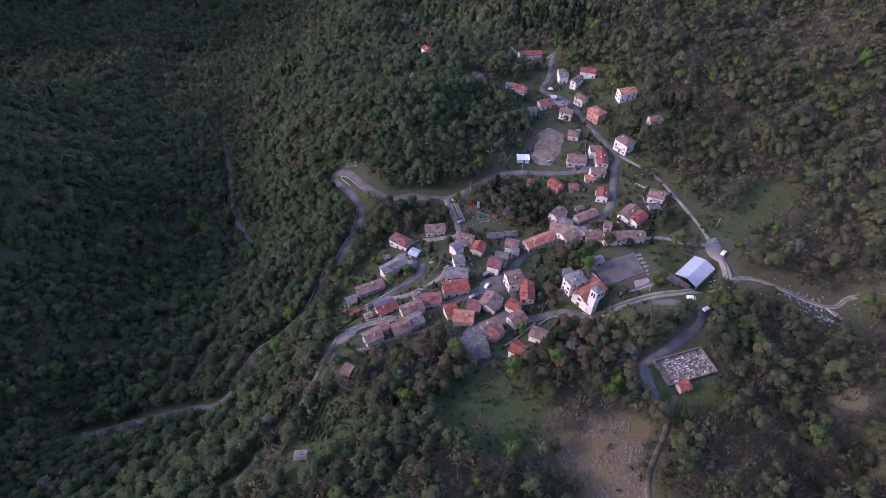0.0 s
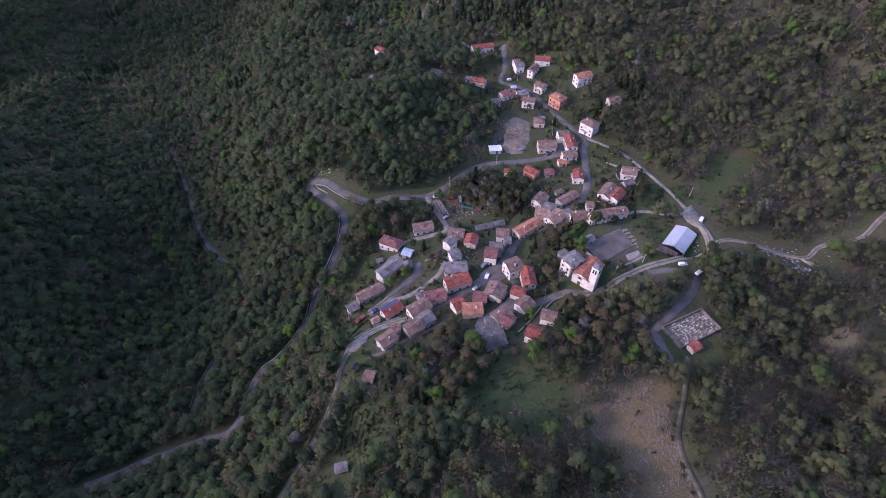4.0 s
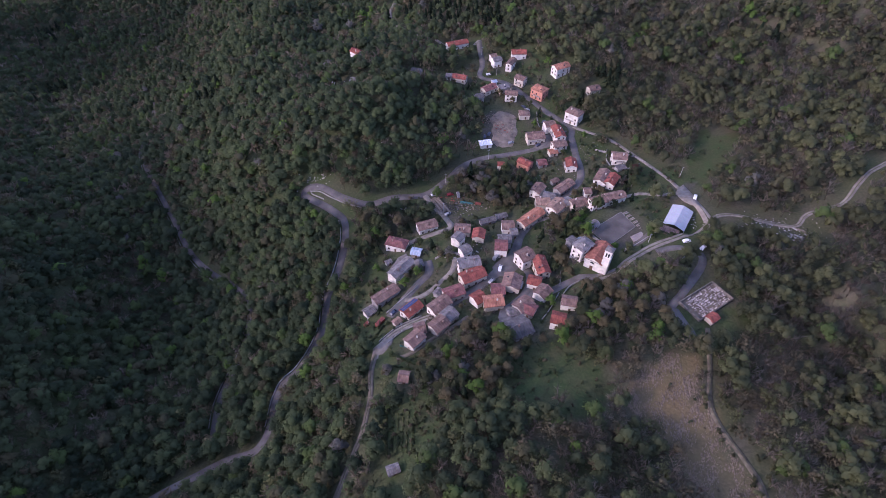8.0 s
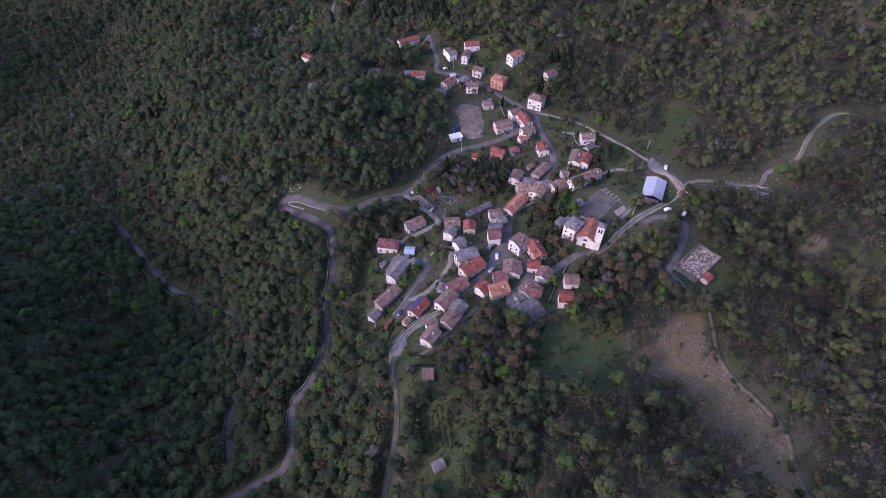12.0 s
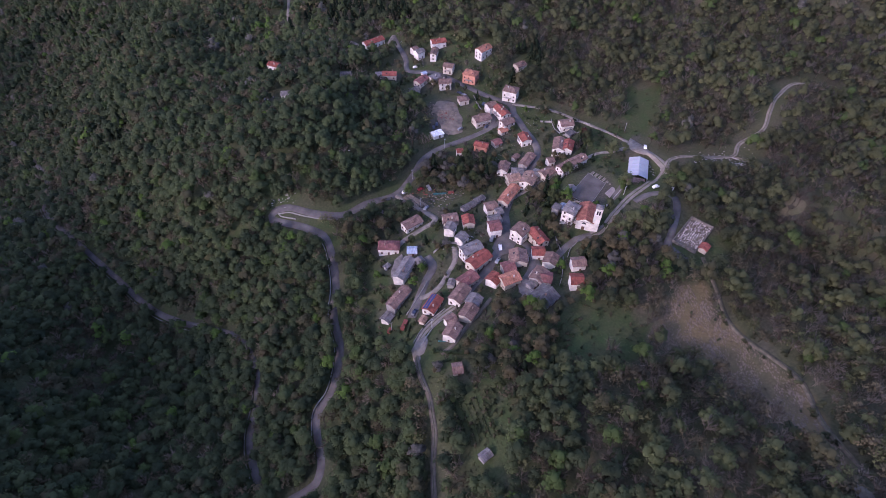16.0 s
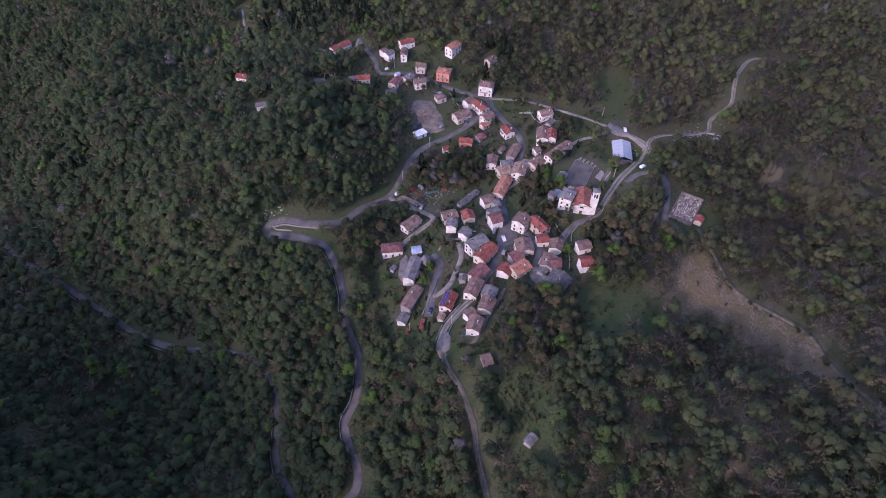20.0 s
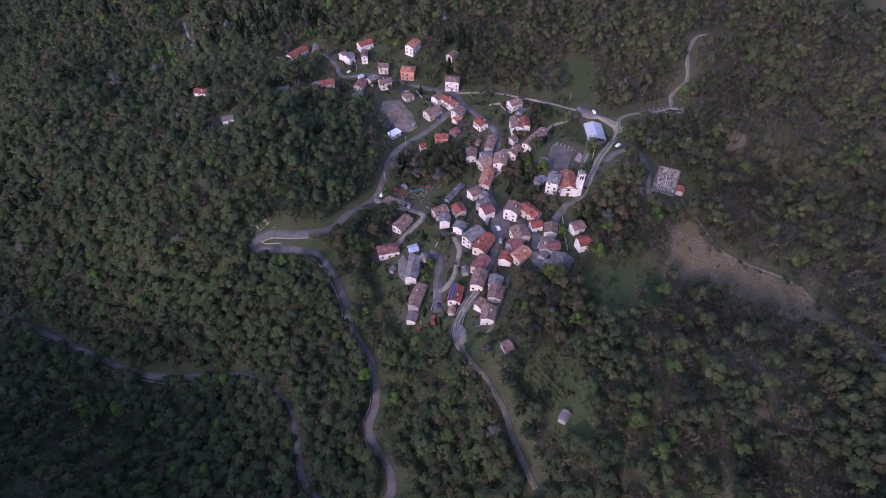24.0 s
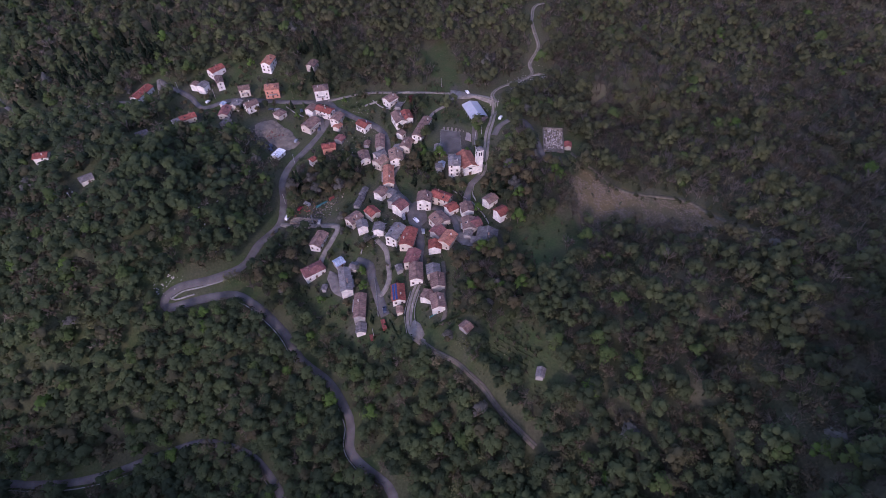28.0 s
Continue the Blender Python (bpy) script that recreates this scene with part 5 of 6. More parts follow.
# ---- the playing court and its garden beds ----
court = thing("playing_court", 91.3, 200.6, 1.2, 0, "grey asphalt playing court with a low kerb", "court", kind="structure")
cs = [(77.9 - 91.3, 199.0 - 200.6), (97.2 - 91.3, 213.2 - 200.6), (102.3 - 91.3, 201.9 - 200.6), (85.6 - 91.3, 188.2 - 200.6)]
bm = bmesh.new()
top, low = [bm.verts.new((*p, 0.25)) for p in cs], [bm.verts.new((*p, -3.0)) for p in cs]
bm.faces.new(top)
for i in range(4):
    bm.faces.new((top[i], low[i], low[(i + 1) % 4], top[(i + 1) % 4]))
part("court_surface", bm, COURT, court)
for i in range(4):
    (x1, y1), (x2, y2) = cs[i], cs[(i + 1) % 4]
    bm = bmesh.new()
    box(bm, (x1 + x2) / 2, (y1 + y2) / 2, 0.2, math.hypot(x2 - x1, y2 - y1), 0.2, 0.14, math.atan2(y2 - y1, x2 - x1))
    part("kerb", bm, STONE, court)
for i in range(6):
    bed = thing("garden_bed", 99.6 + i * 1.25, 212.6 - i * 2.3, 0, 30)
    bed.location.z = ground(bed.location.x, bed.location.y) + 0.05
    tagged(bed, "narrow earth garden bed edged with pale boards", "garden bed", "garden beds by the court")
    bm = bmesh.new()
    box(bm, 0, 0, -0.2, 3.0, 1.0, 0.35, 0, 0.04)
    part("earth", bm, TIMBER, bed)
    for s in (-1, 1):
        bm = bmesh.new()
        box(bm, 0, s * 0.55, -0.2, 3.1, 0.08, 0.5)
        part("board", bm, ROCK, bed)

# ---- parking pad and ramp between the court and the church road ----
def slab(name, corners, mat, label, category):
    """A thick paved surface with its own level at each corner."""
    bm = bmesh.new()
    top, low = [bm.verts.new(p) for p in corners], [bm.verts.new((p[0], p[1], p[2] - 3.0)) for p in corners]
    bm.faces.new(top)
    n = len(corners)
    for i in range(n):
        bm.faces.new((top[i], low[i], low[(i + 1) % n], top[(i + 1) % n]))
    bmesh.ops.recalc_face_normals(bm, faces=bm.faces)
    bmesh.ops.triangulate(bm, faces=bm.faces)
    me = bpy.data.meshes.new(name)
    bm.to_mesh(me)
    bm.free()
    me.materials.append(mat)
    tagged(new(name, me), label, category, kind="structure")


PADSTONE = material("pinkish concrete", (0.25, 0.21, 0.19), 0.92, 0, 0.25, 3.0, 9.0, 0.2)
slab("parking_pad", [(98.0, 194.6, 1.6), (104.4, 198.2, 1.7), (105.8, 195.5, 1.8), (98.9, 190.6, 1.6)], PADSTONE, "pinkish concrete pad beside the playing court", "pavement")
slab("ramp", [(95.6, 187.2, 1.7), (108.6, 197.0, 4.6), (111.6, 194.0, 5.4), (107.9, 190.6, 5.2), (96.6, 183.2, 1.9)], COURT, "grey paved ramp climbing to the tent", "pavement")

# ---- the walled cemetery ----
cem = thing("cemetery_wall", 116.6, 144.0, 12.6, 32, "weathered pale stone wall round a small cemetery", "wall", kind="structure")
CL, CW = 21.6, 11.4
for x0, y0, sx_, sy_ in ((0, CW / 2, CL, 0.4), (0, -CW / 2, CL, 0.4), (CL / 2, 0, 0.4, CW), (-CL / 2, CW / 4 + 0.7, 0.4, CW / 2 - 1.2), (-CL / 2, -CW / 4 - 0.7, 0.4, CW / 2 - 1.2)):
    bm = bmesh.new()
    box(bm, x0, y0, -1.5, sx_, sy_, 3.0)
    w = part("wall_run", bm, MOSSY, cem)
    bm = bmesh.new()
    box(bm, x0, y0, 1.5, sx_ + 0.06, sy_ + 0.06, 0.1, 0, 0.02)
    part("coping", bm, MOSSY, w)
bm = bmesh.new()
box(bm, 0, 0, -0.6, CL - 0.4, CW - 0.4, 0.72)
part("gravel_floor", bm, EARTH, cem)
rng = random.Random(5)
SLAB, HEAD = bmesh.new(), bmesh.new()
box(SLAB, 0, 0, 0, 1.75, 0.85, 0.38, 0, 0.04)
box(SLAB, 0, 0, 0.38, 1.5, 0.65, 0.08)
box(HEAD, 0.95, 0, 0, 0.16, 0.8, 1.05, 0, 0.03)
box(HEAD, 0.95, 0, 1.05, 0.1, 0.3, 0.3)
grave = thing("grave", 0, 0, 0, 0, "pale stone grave with a low headstone", "grave", "graves in the cemetery")
part("grave_slab", SLAB, MARBLE, grave)
part("headstone", HEAD, MARBLE, grave)
c32, s32 = math.cos(radians(32)), math.sin(radians(32))
first = True
for i in range(12):
    for j in range(11):
        u, v = -CL / 2 + 3.6 + i * 1.55 + rng.uniform(-0.42, 0.42), -CW / 2 + 0.7 + j * 0.99 + rng.uniform(-0.25, 0.25)
        if rng.random() < 0.14:
            continue
        s = rng.uniform(0.42, 0.78)
        m = pose(116.6 + u * c32 - v * s32, 144.0 + u * s32 + v * c32, 12.72, 0, 0, 32 + rng.choice((0, 0, 90, 180)) + rng.uniform(-6, 6)) @ Matrix.Diagonal((s, s, s * rng.uniform(0.8, 1.4), 1))
        if first:
            grave.matrix_basis = m
            first = False
        else:
            copy_thing(grave, m @ Matrix.Diagonal([1 / q for q in grave.scale] + [1]))


# ---- vehicles ----
def paint(name, c):
    return material(name, c, 0.35, 0.0, 0.06, 1.0, 8.0, 0.0, spec=0.5)


CARPAINT = {"white": paint("white car paint", (0.7, 0.7, 0.71)), "grey": paint("grey car paint", (0.2, 0.21, 0.22)), "dark": paint("dark blue car paint", (0.03, 0.04, 0.07)), "red": paint("red car paint", (0.35, 0.03, 0.03))}
RUBBER = material("black tyre rubber", (0.02, 0.02, 0.02), 0.9)


def car(x, y, turn, colour, kind="car"):
    van = kind == "van"
    ob = thing(kind, x, y, ground(x, y) + 0.3, turn, f"{colour} {kind} parked beside the road", kind, "parked vehicles")
    l, h = (4.9, 2.0) if van else (4.1, 1.42)
    bm = bmesh.new()
    low = [(-l / 2, 0.35), (l / 2, 0.35), (l / 2, 0.8), (l / 2 - 0.5, 0.92), (l / 2 - (0.7 if van else 1.25), h - 0.05), (l / 2 - (1.2 if van else 1.9), h), (-l / 2 + 0.55, h), (-l / 2 + 0.1, 0.95), (-l / 2, 0.9)]
    rings = [[bm.verts.new((px, s, pz)) for px, pz in low] for s in (-0.84, 0.84)]
    bm.faces.new(rings[0])
    bm.faces.new(rings[1][::-1])
    for i in range(len(low)):
        k = (i + 1) % len(low)
        bm.faces.new((rings[0][i], rings[1][i], rings[1][k], rings[0][k]))
    bmesh.ops.bevel(bm, geom=bm.edges[:], offset=0.06, segments=1, affect="EDGES")
    part("body", bm, CARPAINT[colour], ob)
    bm = bmesh.new()
    box(bm, -0.25, 0, 0.95, l * 0.48, 1.72, (h - 1.1) * 0.8, 0, 0.04)
    part("side_windows", bm, GLASS, ob)
    bm = bmesh.new()
    a, b = low[3], low[4]
    vs = [bm.verts.new((px + 0.02, s, pz + 0.05)) for (px, pz), s in ((a, -0.7), (a, 0.7), (b, 0.66), (b, -0.66))]
    f = bm.faces.new(vs)
    bmesh.ops.solidify(bm, geom=[f], thickness=0.03)
    part("windscreen", bm, GLASS, ob)
    for wx in (-l / 2 + 0.75, l / 2 - 0.8):
        for s in (-1, 1):
            bm = bmesh.new()
            r = bmesh.ops.create_cone(bm, cap_ends=True, segments=14, radius1=0.32, radius2=0.32, depth=0.2)
            bmesh.ops.transform(bm, matrix=Matrix.Translation((wx, s * 0.78, 0.32)) @ Matrix.Rotation(radians(90), 4, "X"), verts=r["verts"])
            w = part("wheel", bm, RUBBER, ob)
            bm = bmesh.new()
            r = bmesh.ops.create_cone(bm, cap_ends=True, segments=10, radius1=0.19, radius2=0.19, depth=0.22)
            bmesh.ops.transform(bm, matrix=Matrix.Translation((wx, s * 0.79, 0.32)) @ Matrix.Rotation(radians(90), 4, "X"), verts=r["verts"])
            part("rim", bm, METAL, w)


for x, y, turn, colour, kind in ((114.4, 170.1, 30, "white", "car"), (-5.0, 250.5, 20, "white", "van"), (29.4, 178.6, 75, "white", "car"), (121.6, 184.2, 10, "white", "car"), (45.8, 297.6, 25, "grey", "car"), (27.9, 186.5, 50, "grey", "van"),
                                 (140.2, 223.4, 60, "white", "car"), (28.5, 303.5, 80, "dark", "car"), (31.5, 306.5, 70, "dark", "car"), (60, 332.5, 125, "grey", "car"), (57.5, 336, 125, "dark", "car"), (3.0, 231.5, 40, "grey", "car"), (35, 377, 10, "white", "car"), (-24, 155.5, 50, "dark", "car"), (4.5, 250.0, 15, "red", "car"), (9.5, 249.0, 100, "grey", "van"), (24.5, 169.5, 45, "grey", "car"), (70, 318, 60, "dark", "car"), (75.5, 313, 140, "grey", "car"), (63.5, 293.5, 40, "dark", "car"), (127.5, 178.5, 40, "white", "car")):
    car(x, y, turn, colour, kind)

# ---- poles ----
for x, y, tall in ((0.4, 234.2, 8), (1.9, 260.2, 8), (29.9, 281.9, 8), (40.9, 376.7, 8), (104.0, 186.5, 6), (-36.5, 152.0, 7), (-19, 141, 7), (-77, 345, 9), (-79, 348, 9), (139, 245, 7), (31, 407, 7)):
    p = thing("utility_pole", x, y, ground(x, y), 20, "slender pale utility pole with a cross arm", "pole", "utility poles")
    bm = bmesh.new()
    r = bmesh.ops.create_cone(bm, cap_ends=True, segments=8, radius1=0.17, radius2=0.1, depth=tall + 1)
    bmesh.ops.translate(bm, vec=(0, 0, tall / 2 - 0.5), verts=r["verts"])
    part("shaft", bm, CONCRETE, p)
    bm = bmesh.new()
    box(bm, 0, 0, tall - 0.7, 1.5, 0.1, 0.12)
    part("cross_arm", bm, METAL, p)


# ---- walls along roads and terraces ----
def edge_wall(name, line, offset, tall, mat, label, thick=0.32):
    line = along(line, 2.0)
    d = np.gradient(line, axis=0)
    d /= np.linalg.norm(d, axis=1)[:, None] + 1e-9
    side = np.stack([-d[:, 1], d[:, 0]], 1)
    a, b = line + side * offset, line + side * (offset + thick)
    z = heights((a[:, 0] + b[:, 0]) / 2, (a[:, 1] + b[:, 1]) / 2) + 0.25
    v = np.stack([np.c_[a, z - 1.6], np.c_[a, z + tall], np.c_[b, z + tall], np.c_[b, z - 1.6]], 1).reshape(-1, 3)
    tris = []
    for i in range(len(line) - 1):
        for j in range(3):
            p, q = i * 4 + j, i * 4 + j + 1
            tris += [(p, p + 4, q + 4), (p, q + 4, q)]
    e = (len(line) - 1) * 4
    tris += [(0, 1, 2), (0, 2, 3), (e, e + 2, e + 1), (e, e + 3, e + 2)]
    me = bulk_mesh(name, v, np.array(tris))
    me.materials.append(mat)
    tagged(new(name, me), label, "wall", kind="structure")


ROAD_LINE = {r[0]: r[4] for r in ROADS}
low = ROAD_LINE["lower_track"]
edge_wall("retaining_wall", low[1:len(low) - 1:3], 2.2, 0.6, STONE, "low curved stone wall along the gravel track")
edge_wall("retaining_wall", low[1:len(low) - 1:3], -2.6, 0.5, STONE, "low curved stone wall along the gravel track")
hair = ROAD_LINE["mountain_road"]
at = [int(np.argmin(np.hypot(hair[:, 0] - u, hair[:, 1] - v))) for u, v in ((-81, 108), (-67.0, 239.0), (-75.0, 245.0), (-42.0, 242.0))]
edge_wall("parapet", hair[at[0]:at[1]:3], 2.9, 0.55, CONCRETE, "low pale stone parapet along the mountain road")
edge_wall("parapet", hair[at[2]:at[3]:3], -3.3, 0.6, STONE, "low grey stone parapet along the bend")
val = ROAD_LINE["valley_road"]
edge_wall("parapet", val[2:len(val) - 2:4], 2.9, 0.5, STONE, "low stone parapet along the valley road")
edge_wall("retaining_wall", [(77.5, 196), (85.5, 186.5)], -0.6, 1.0, STONE, "grey stone retaining wall below the court")
edge_wall("retaining_wall", [(-26, 155), (-18, 163), (-10.8, 171)], 2.2, 0.8, STONE, "low stone wall beside the lane")
edge_wall("retaining_wall", [(91.5, 182), (101, 189), (110.5, 194)], 0.0, 1.4, CONCRETE, "pale concrete wall beside the church road")
edge_wall("retaining_wall", [(98, 282), (107, 276), (117, 272), (124, 262)], 0.0, 1.0, STONE, "grey stone garden wall")
edge_wall("retaining_wall", [(-4, 190), (3, 193), (9, 190), (14, 186)], 0.0, 1.2, STONE, "rough stone terrace wall below the houses")
edge_wall("retaining_wall", [(58, 158), (62, 163), (68, 166)], 0.0, 0.9, STONE, "mossy stone wall below the church square")

edge_wall("retaining_wall", [(105.3, 281.1), (102.8, 269.9), (104.2, 260.5)], 0.0, 0.55, STONE, "rough grey dry-stone terrace wall")
edge_wall("retaining_wall", [(104.2, 260.5), (112.9, 257.8), (121.0, 261.8)], 0.0, 0.55, STONE, "rough grey dry-stone terrace wall")
edge_wall("retaining_wall", [(66.4, 329.9), (65.9, 319.1), (67.2, 308.8)], 0.0, 0.55, STONE, "rough grey dry-stone terrace wall")
edge_wall("retaining_wall", [(59.5, 175.4), (58.2, 169.6), (57.1, 163.9)], 0.0, 0.55, STONE, "rough grey dry-stone terrace wall")
edge_wall("retaining_wall", [(55.9, 159.3), (49.3, 147.3), (44.3, 140.3)], 0.0, 0.55, STONE, "rough grey dry-stone terrace wall")


# ---- stones, scrap and timber ----
def rubble(name, x, y, spread, count, size, mat, label, category, seed, flat=0.6, lift=0.0):
    """A litter of uneven lumps on the ground, in one mesh."""
    r = np.random.RandomState(seed)
    base = np.array([(1, 0, 0), (-1, 0, 0), (0, 1, 0), (0, -1, 0), (0, 0, 1), (0, 0, -1)], float)
    tri = np.array([(0, 2, 4), (2, 1, 4), (1, 3, 4), (3, 0, 4), (2, 0, 5), (1, 2, 5), (3, 1, 5), (0, 3, 5)])
    vs, fs = [], []
    for i in range(count):
        px, py = x + r.normal(0, spread[0]), y + r.normal(0, spread[1])
        s = size * r.uniform(0.4, 1.4)
        v = (base * r.uniform(0.6, 1.3, (6, 1))) * (s * r.uniform(0.7, 1.6), s, s * flat)
        q = r.rand() * 6.283
        v = np.stack([v[:, 0] * math.cos(q) - v[:, 1] * math.sin(q) + px, v[:, 0] * math.sin(q) + v[:, 1] * math.cos(q) + py, v[:, 2] + ground(px, py) + s * 0.2 + lift], 1)
        vs.append(v), fs.append(tri + 6 * i)
    me = bulk_mesh(name, np.concatenate(vs), np.concatenate(fs))
    me.materials.append(mat)
    tagged(new(name, me), label, category, kind="stuff")


rubble("pale_stones", 170, 196, (9, 5), 240, 0.38, ROCK, "pale stones strewn beside the forest track", "stones", 3)
rubble("pale_stones", 181, 189, (3, 2), 25, 0.8, ROCK, "pale broken boards and stones by the track", "stones", 4)
rubble("pale_stones", 136.5, 205, (2, 4), 50, 0.45, ROCK, "pale stones along the curve by the tent", "stones", 5)
rubble("pale_stones", 95, 285, (6, 7), 60, 0.32, STONE, "pale stones in the terraced gardens", "stones", 6)
rubble("pale_stones", 66, 262, (9, 8), 80, 0.32, STONE, "pale stones and posts in the gardens", "stones", 7)
rubble("pale_stones", -90, 340, (12, 10), 40, 0.6, ROCK, "pale rocks between the trees", "stones", 8)
rubble("pale_stones", -33, 268, (9, 8), 60, 0.55, ROCK, "pale limestone showing through the wood", "stones", 9)
rubble("pale_stones", -82, 262, (5, 3), 45, 0.5, ROCK, "pale rock cut above the hairpin bend", "stones", 10)
rubble("pale_stones", 13, 190, (5, 3), 50, 0.4, ROCK, "pale rubble on the bank below the houses", "stones", 17)
rubble("scrap_heap", 41, 315, (4, 4), 110, 0.65, TIMBER, "heap of brown timber and scrap in the yard", "scrap", 11, 0.8, 0.5)
rubble("scrap_heap", 33, 323, (3.5, 3), 70, 0.5, TIMBER, "ring of scrap and stacked wood in the yard", "scrap", 12, 0.8, 0.5)
rubble("scrap_heap", 41, 313, (4, 4), 25, 0.5, RUST, "rusty metal scrap in the yard", "scrap", 13, 0.7, 0.5)
rubble("stored_goods", 14, 237, (6, 3), 55, 0.34, STONE, "white sacks and stored goods on the gravel", "goods", 14, 0.9)
rubble("stored_goods", 11, 239, (8, 3), 90, 0.5, TIMBER, "stacked timber and boxes on the gravel", "goods", 15, 0.9)
rubble("stored_goods", 12, 240, (9, 4), 120, 0.42, SLATEGREY, "dark stacked sheets, drums and machine parts", "goods", 18, 1.0)
rubble("stored_goods", 6, 246, (4, 1.5), 26, 0.5, RUST, "rust-coloured machines beside the lane", "goods", 16, 0.9)


def clods(name, poly, count, seed, label):
    """Turned clods and furrow crumbs over a field, in one mesh."""
    r = np.random.RandomState(seed)
    p = np.array(poly, float)
    cx, cy = r.uniform(p[:, 0].min(), p[:, 0].max(), count), r.uniform(p[:, 1].min(), p[:, 1].max(), count)
    m = inside(cx, cy, poly) & (wobble(cx, cy, 3.0, 2.0) > -0.5)
    cx, cy = cx[m], cy[m]
    size = r.uniform(0.15, 0.5, len(cx)) * (1 + 0.5 * wobble(cx, cy, 2.0))
    q = r.uniform(0.4, 1.1, len(cx)) + 0.6
    base = np.array([(1.9, 0, 0), (-1.9, 0, 0), (0, 0.6, 0), (0, -0.6, 0), (0, 0, 0.6)])
    v = base[None] * size[:, None, None] * r.uniform(0.6, 1.4, (len(cx), 5, 1))
    x = v[..., 0] * np.cos(q)[:, None] - v[..., 1] * np.sin(q)[:, None] + cx[:, None]
    y = v[..., 0] * np.sin(q)[:, None] + v[..., 1] * np.cos(q)[:, None] + cy[:, None]
    z = v[..., 2] + heights(cx, cy)[:, None] + 0.02
    tri = np.array([(0, 2, 4), (2, 1, 4), (1, 3, 4), (3, 0, 4)])
    me = bulk_mesh(name, np.stack([x, y, z], 2).reshape(-1, 3), (tri[None] + 5 * np.arange(len(cx))[:, None, None]).reshape(-1, 3))
    me.materials.append(CLOD)
    tagged(new(name, me), label, "earth", kind="stuff")


clods("field_clods", FIELDS[0][1], 9000, 31, "pale dry clods and furrows across the field")


def stack(name, x, y, turn, sx_, sy_, sz_, mat, label, category, slats=0):
    ob = thing(name, x, y, ground(x, y), turn, label, category)
    bm = bmesh.new()
    box(bm, 0, 0, -0.3, sx_, sy_, sz_ + 0.3, 0, 0.06)
    part("pile", bm, mat, ob)
    for i in range(slats):
        bm = bmesh.new()
        box(bm, -sx_ / 2 + (i + 0.5) * sx_ / slats, 0, sz_, sx_ / slats * 0.8, sy_ * 1.04, 0.1, 0, 0.02)
        part("cover_sheet", bm, mat, ob)


TEAL = material("teal tarpaulin", (0.03, 0.12, 0.12), 0.6, 0, 0.2, 1.0)
stack("covered_stack", 14.5, 241.5, -14, 8.0, 1.0, 0.9, TEAL, "long stack under a teal tarpaulin", "stack", 6)
stack("covered_stack", 21.3, 239.6, -14, 3.5, 1.4, 1.1, RUST, "rust-brown stack beside the tarpaulin", "stack", 3)
stack("red_trailer", -30.3, 150.5, 55, 5.5, 2.0, 1.8, RUST, "red tarpaulin-covered trailer beside the lane", "trailer", 5)
stack("red_trailer", -37.5, 152.5, 55, 3.0, 1.6, 1.2, RUST, "small red covered cart in the garden", "trailer", 3)
stack("woodpile", -3.8, 240.8, -61, 12.7, 1.3, 1.5, TIMBER, "dark roofed stack of firewood", "woodpile", 6)
stack("woodpile", -1.8, 241.1, -60, 14.0, 1.3, 1.5, TIMBER, "dark roofed stack of firewood", "woodpile", 6)
stack("woodpile", 0.4, 240.6, -59, 15.0, 1.3, 1.5, TIMBER, "dark roofed stack of firewood", "woodpile", 6)
slab("garden_patio", [(-26.7, 239.1, -20.74), (-21.7, 240.4, -20.80), (-21.1, 236.7, -21.03), (-26.2, 236.0, -21.03)], PADSTONE, "small pinkish paved patio on the lawn", "pavement")
for k in range(3):
    lg = thing("felled_log", 184.5 + 0.7 * k, 192.0 + 0.6 * k, 0, -48 + 3 * k, "long pale felled log beside the track", "log", "felled logs")
    lg.location.z = ground(lg.location.x, lg.location.y) + 0.3
    bm = bmesh.new()
    r = bmesh.ops.create_cone(bm, cap_ends=True, segments=10, radius1=0.34, radius2=0.24, depth=11 - k * 2)
    bmesh.ops.transform(bm, matrix=Matrix.Rotation(radians(90), 4, "Y"), verts=r["verts"])
    part("stem", bm, ROCK if k == 0 else TIMBER, lg)

# ---- vine rows above the cabin ----
def vine_row(x1, y1, x2, y2, seed):
    ob = thing("vine_row", x1, y1, ground(x1, y1), 0, "row of low vines on wooden posts in grass", "vine row", "vine rows")
    r = np.random.RandomState(seed)
    run = math.hypot(x2 - x1, y2 - y1)
    k = int(run / 3.5)
    for i in range(k + 1):
        px, py = (x2 - x1) * i / k, (y2 - y1) * i / k
        bm = bmesh.new()
        box(bm, px, py, ground(x1 + px, y1 + py) - ground(x1, y1) - 0.3, 0.09, 0.09, 1.9)
        part("post", bm, TIMBER, ob)
    vs, fs, n = [], [], 0
    tv, tf, tn = leaf_cloud(seed, 24, 0.3, 0.9, 3)
    for i in range(int(run / 1.1)):
        u = (i + r.rand()) * 1.1 / run
        px, py = (x2 - x1) * u, (y2 - y1) * u
        vs.append(tv * r.uniform(0.4, 0.6) + (px, py, ground(x1 + px, y1 + py) - ground(x1, y1) - 0.1))
        fs.append(tf + n)
        n += len(tv)
    v = np.concatenate(vs)
    part_mesh("foliage", bulk_mesh("foliage", v, np.concatenate(fs), np.tile((0.08, 0.1, 0.04), (len(v), 1))), LEAF, ob)


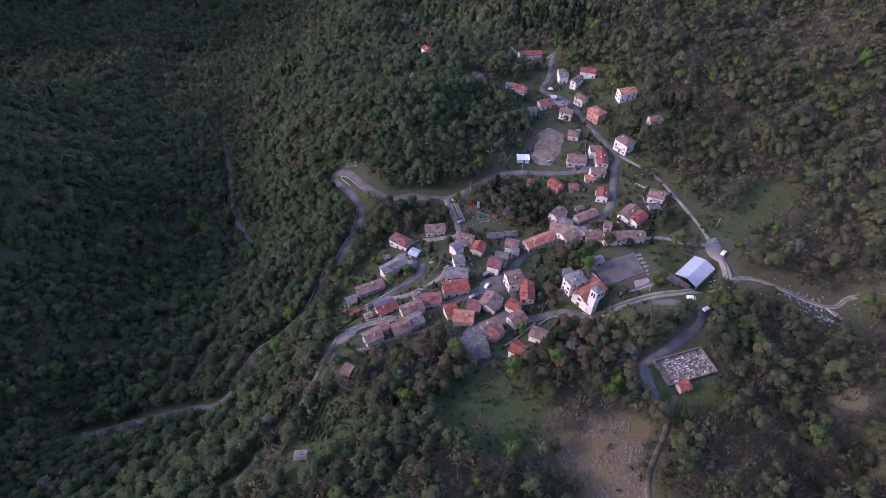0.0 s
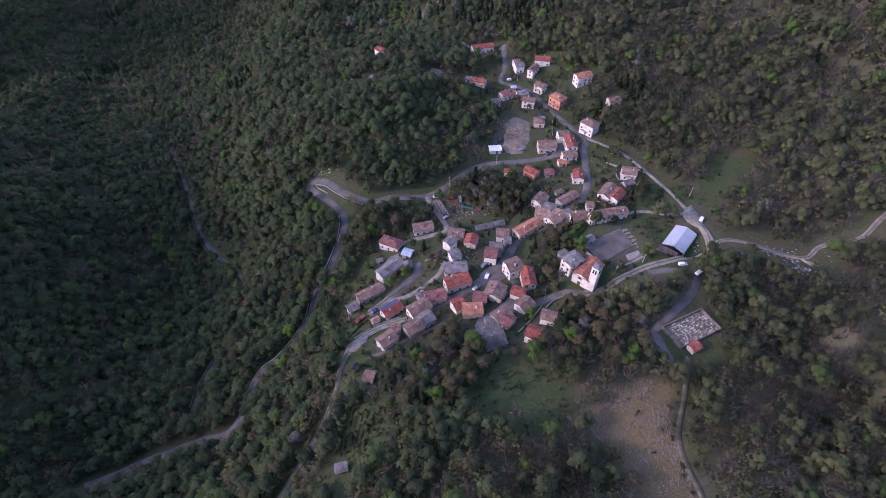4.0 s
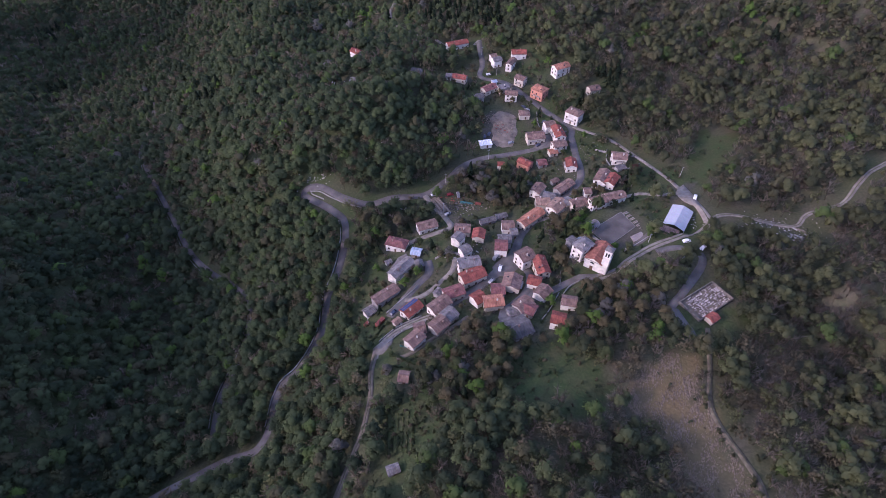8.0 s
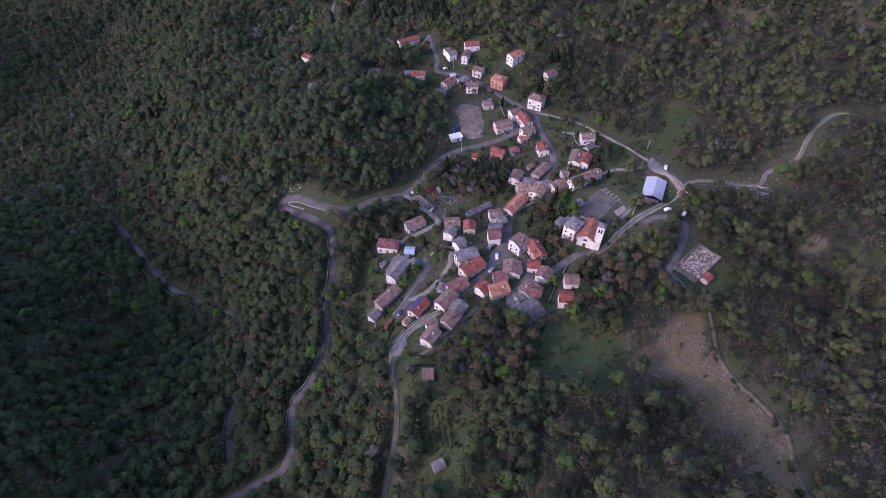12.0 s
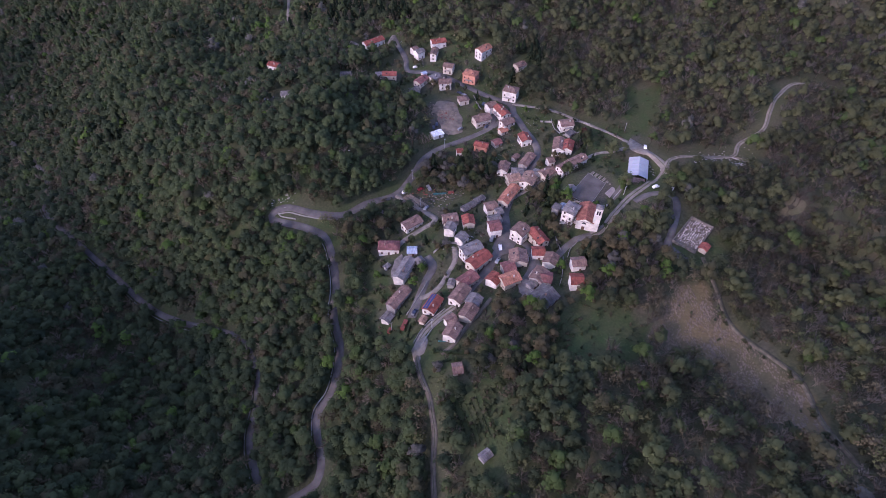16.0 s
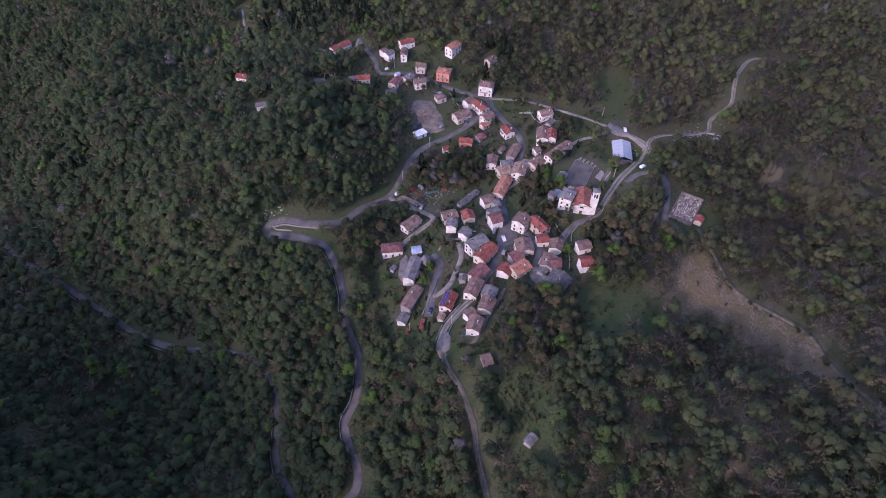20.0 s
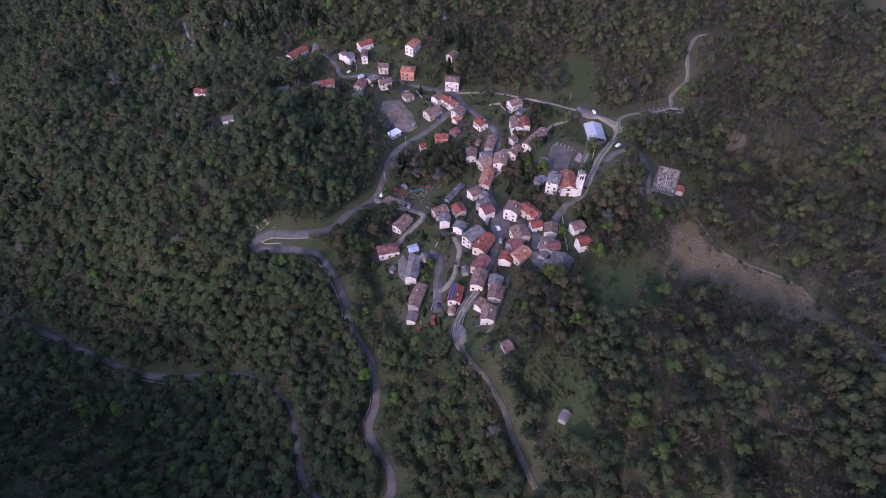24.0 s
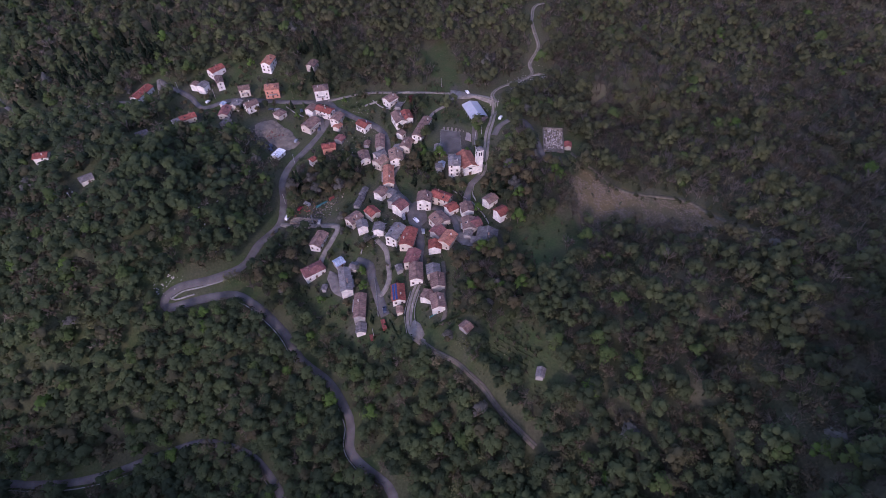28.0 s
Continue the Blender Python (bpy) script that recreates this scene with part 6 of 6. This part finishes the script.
vine_row(-20.9, 78.9, -22.0, 97.9, 3)
vine_row(-19.0, 78.9, -19.7, 97.6, 4)
vine_row(-17.1, 79.0, -17.5, 97.3, 5)
vine_row(-15.2, 79.0, -15.3, 97.0, 6)
vine_row(-13.3, 79.0, -13.1, 96.7, 7)
vine_row(-11.4, 79.0, -10.8, 96.3, 8)

# ---- hedges and a garden fence by the lowest houses ----
def hedge(x1, y1, x2, y2, tall, seed, label):
    ob = thing("hedge", x1, y1, ground(x1, y1), 0, label, "hedge", "garden hedges")
    r = np.random.RandomState(seed)
    run = math.hypot(x2 - x1, y2 - y1)
    vs, fs, ns, n = [], [], [], 0
    for i in range(int(run / 0.7)):
        u = (i + r.rand()) * 0.7 / run
        px, py = (x2 - x1) * u, (y2 - y1) * u
        tv, tf, tn = leaf_cloud(seed + i % 4, 30, 0.24, 0.9, 3)
        vs.append(tv * tall * r.uniform(0.44, 0.56) + (px, py, ground(x1 + px, y1 + py) - ground(x1, y1) - 0.25))
        fs.append(tf + n), ns.append(tn)
        n += len(tv)
    v = np.concatenate(vs)
    part_mesh("foliage", bulk_mesh("foliage", v, np.concatenate(fs), np.tile((0.04, 0.062, 0.028), (len(v), 1)), normals=np.concatenate(ns)), LEAF, ob)
    for i in range(0, int(run), 3):
        bm = bmesh.new()
        px, py = (x2 - x1) * i / run, (y2 - y1) * i / run
        box(bm, px, py, ground(x1 + px, y1 + py) - ground(x1, y1) - 0.3, 0.12, 0.12, tall * 0.7)
        part("stem", bm, BARK, ob)


hedge(-22, 125.5, -8, 116.5, 1.8, 51, "clipped dark green hedge along the cabin garden")
hedge(-21, 119, -12, 116, 1.2, 55, "low dark green hedge beside the cabin")
hedge(-27, 150, -33, 138, 1.4, 59, "dark green hedge along the gravel track")

fence = thing("mesh_fence", -19, 130.5, ground(-19, 130.5), math.degrees(math.atan2(-3, 6)), "teal mesh fence on metal posts before the terrace", "fence")
for i in range(4):
    bm = bmesh.new()
    box(bm, i * 2.2, 0, -0.6, 0.08, 0.08, 2.4)
    part("post", bm, METAL, fence)
for i in range(3):
    bm = bmesh.new()
    box(bm, i * 2.2 + 1.1, 0, 0.1, 2.1, 0.04, 1.5)
    part("net_panel", bm, TEAL, fence)

# ---- solar panels on one red roof ----
solar_house = built[13]
sx0, sw, sh = HOUSES[13][3], HOUSES[13][4], HOUSES[13][5]
slope = math.atan(0.42)
for i in range(6):
    for j in range(2):
        bm = bmesh.new()
        box(bm, 0, 0, 0, 1.55, 1.05, 0.06)
        p = part("solar_panel", bm, SOLAR, solar_house, "blue solar panel")
        u, v = (i - 2.5) * 1.62, 0.95 + j * 1.4
        p.matrix_basis = Matrix.Translation((u, v, sh + (sw / 2 - v) * 0.42 + 0.42)) @ Matrix.Rotation(-slope, 4, "X")
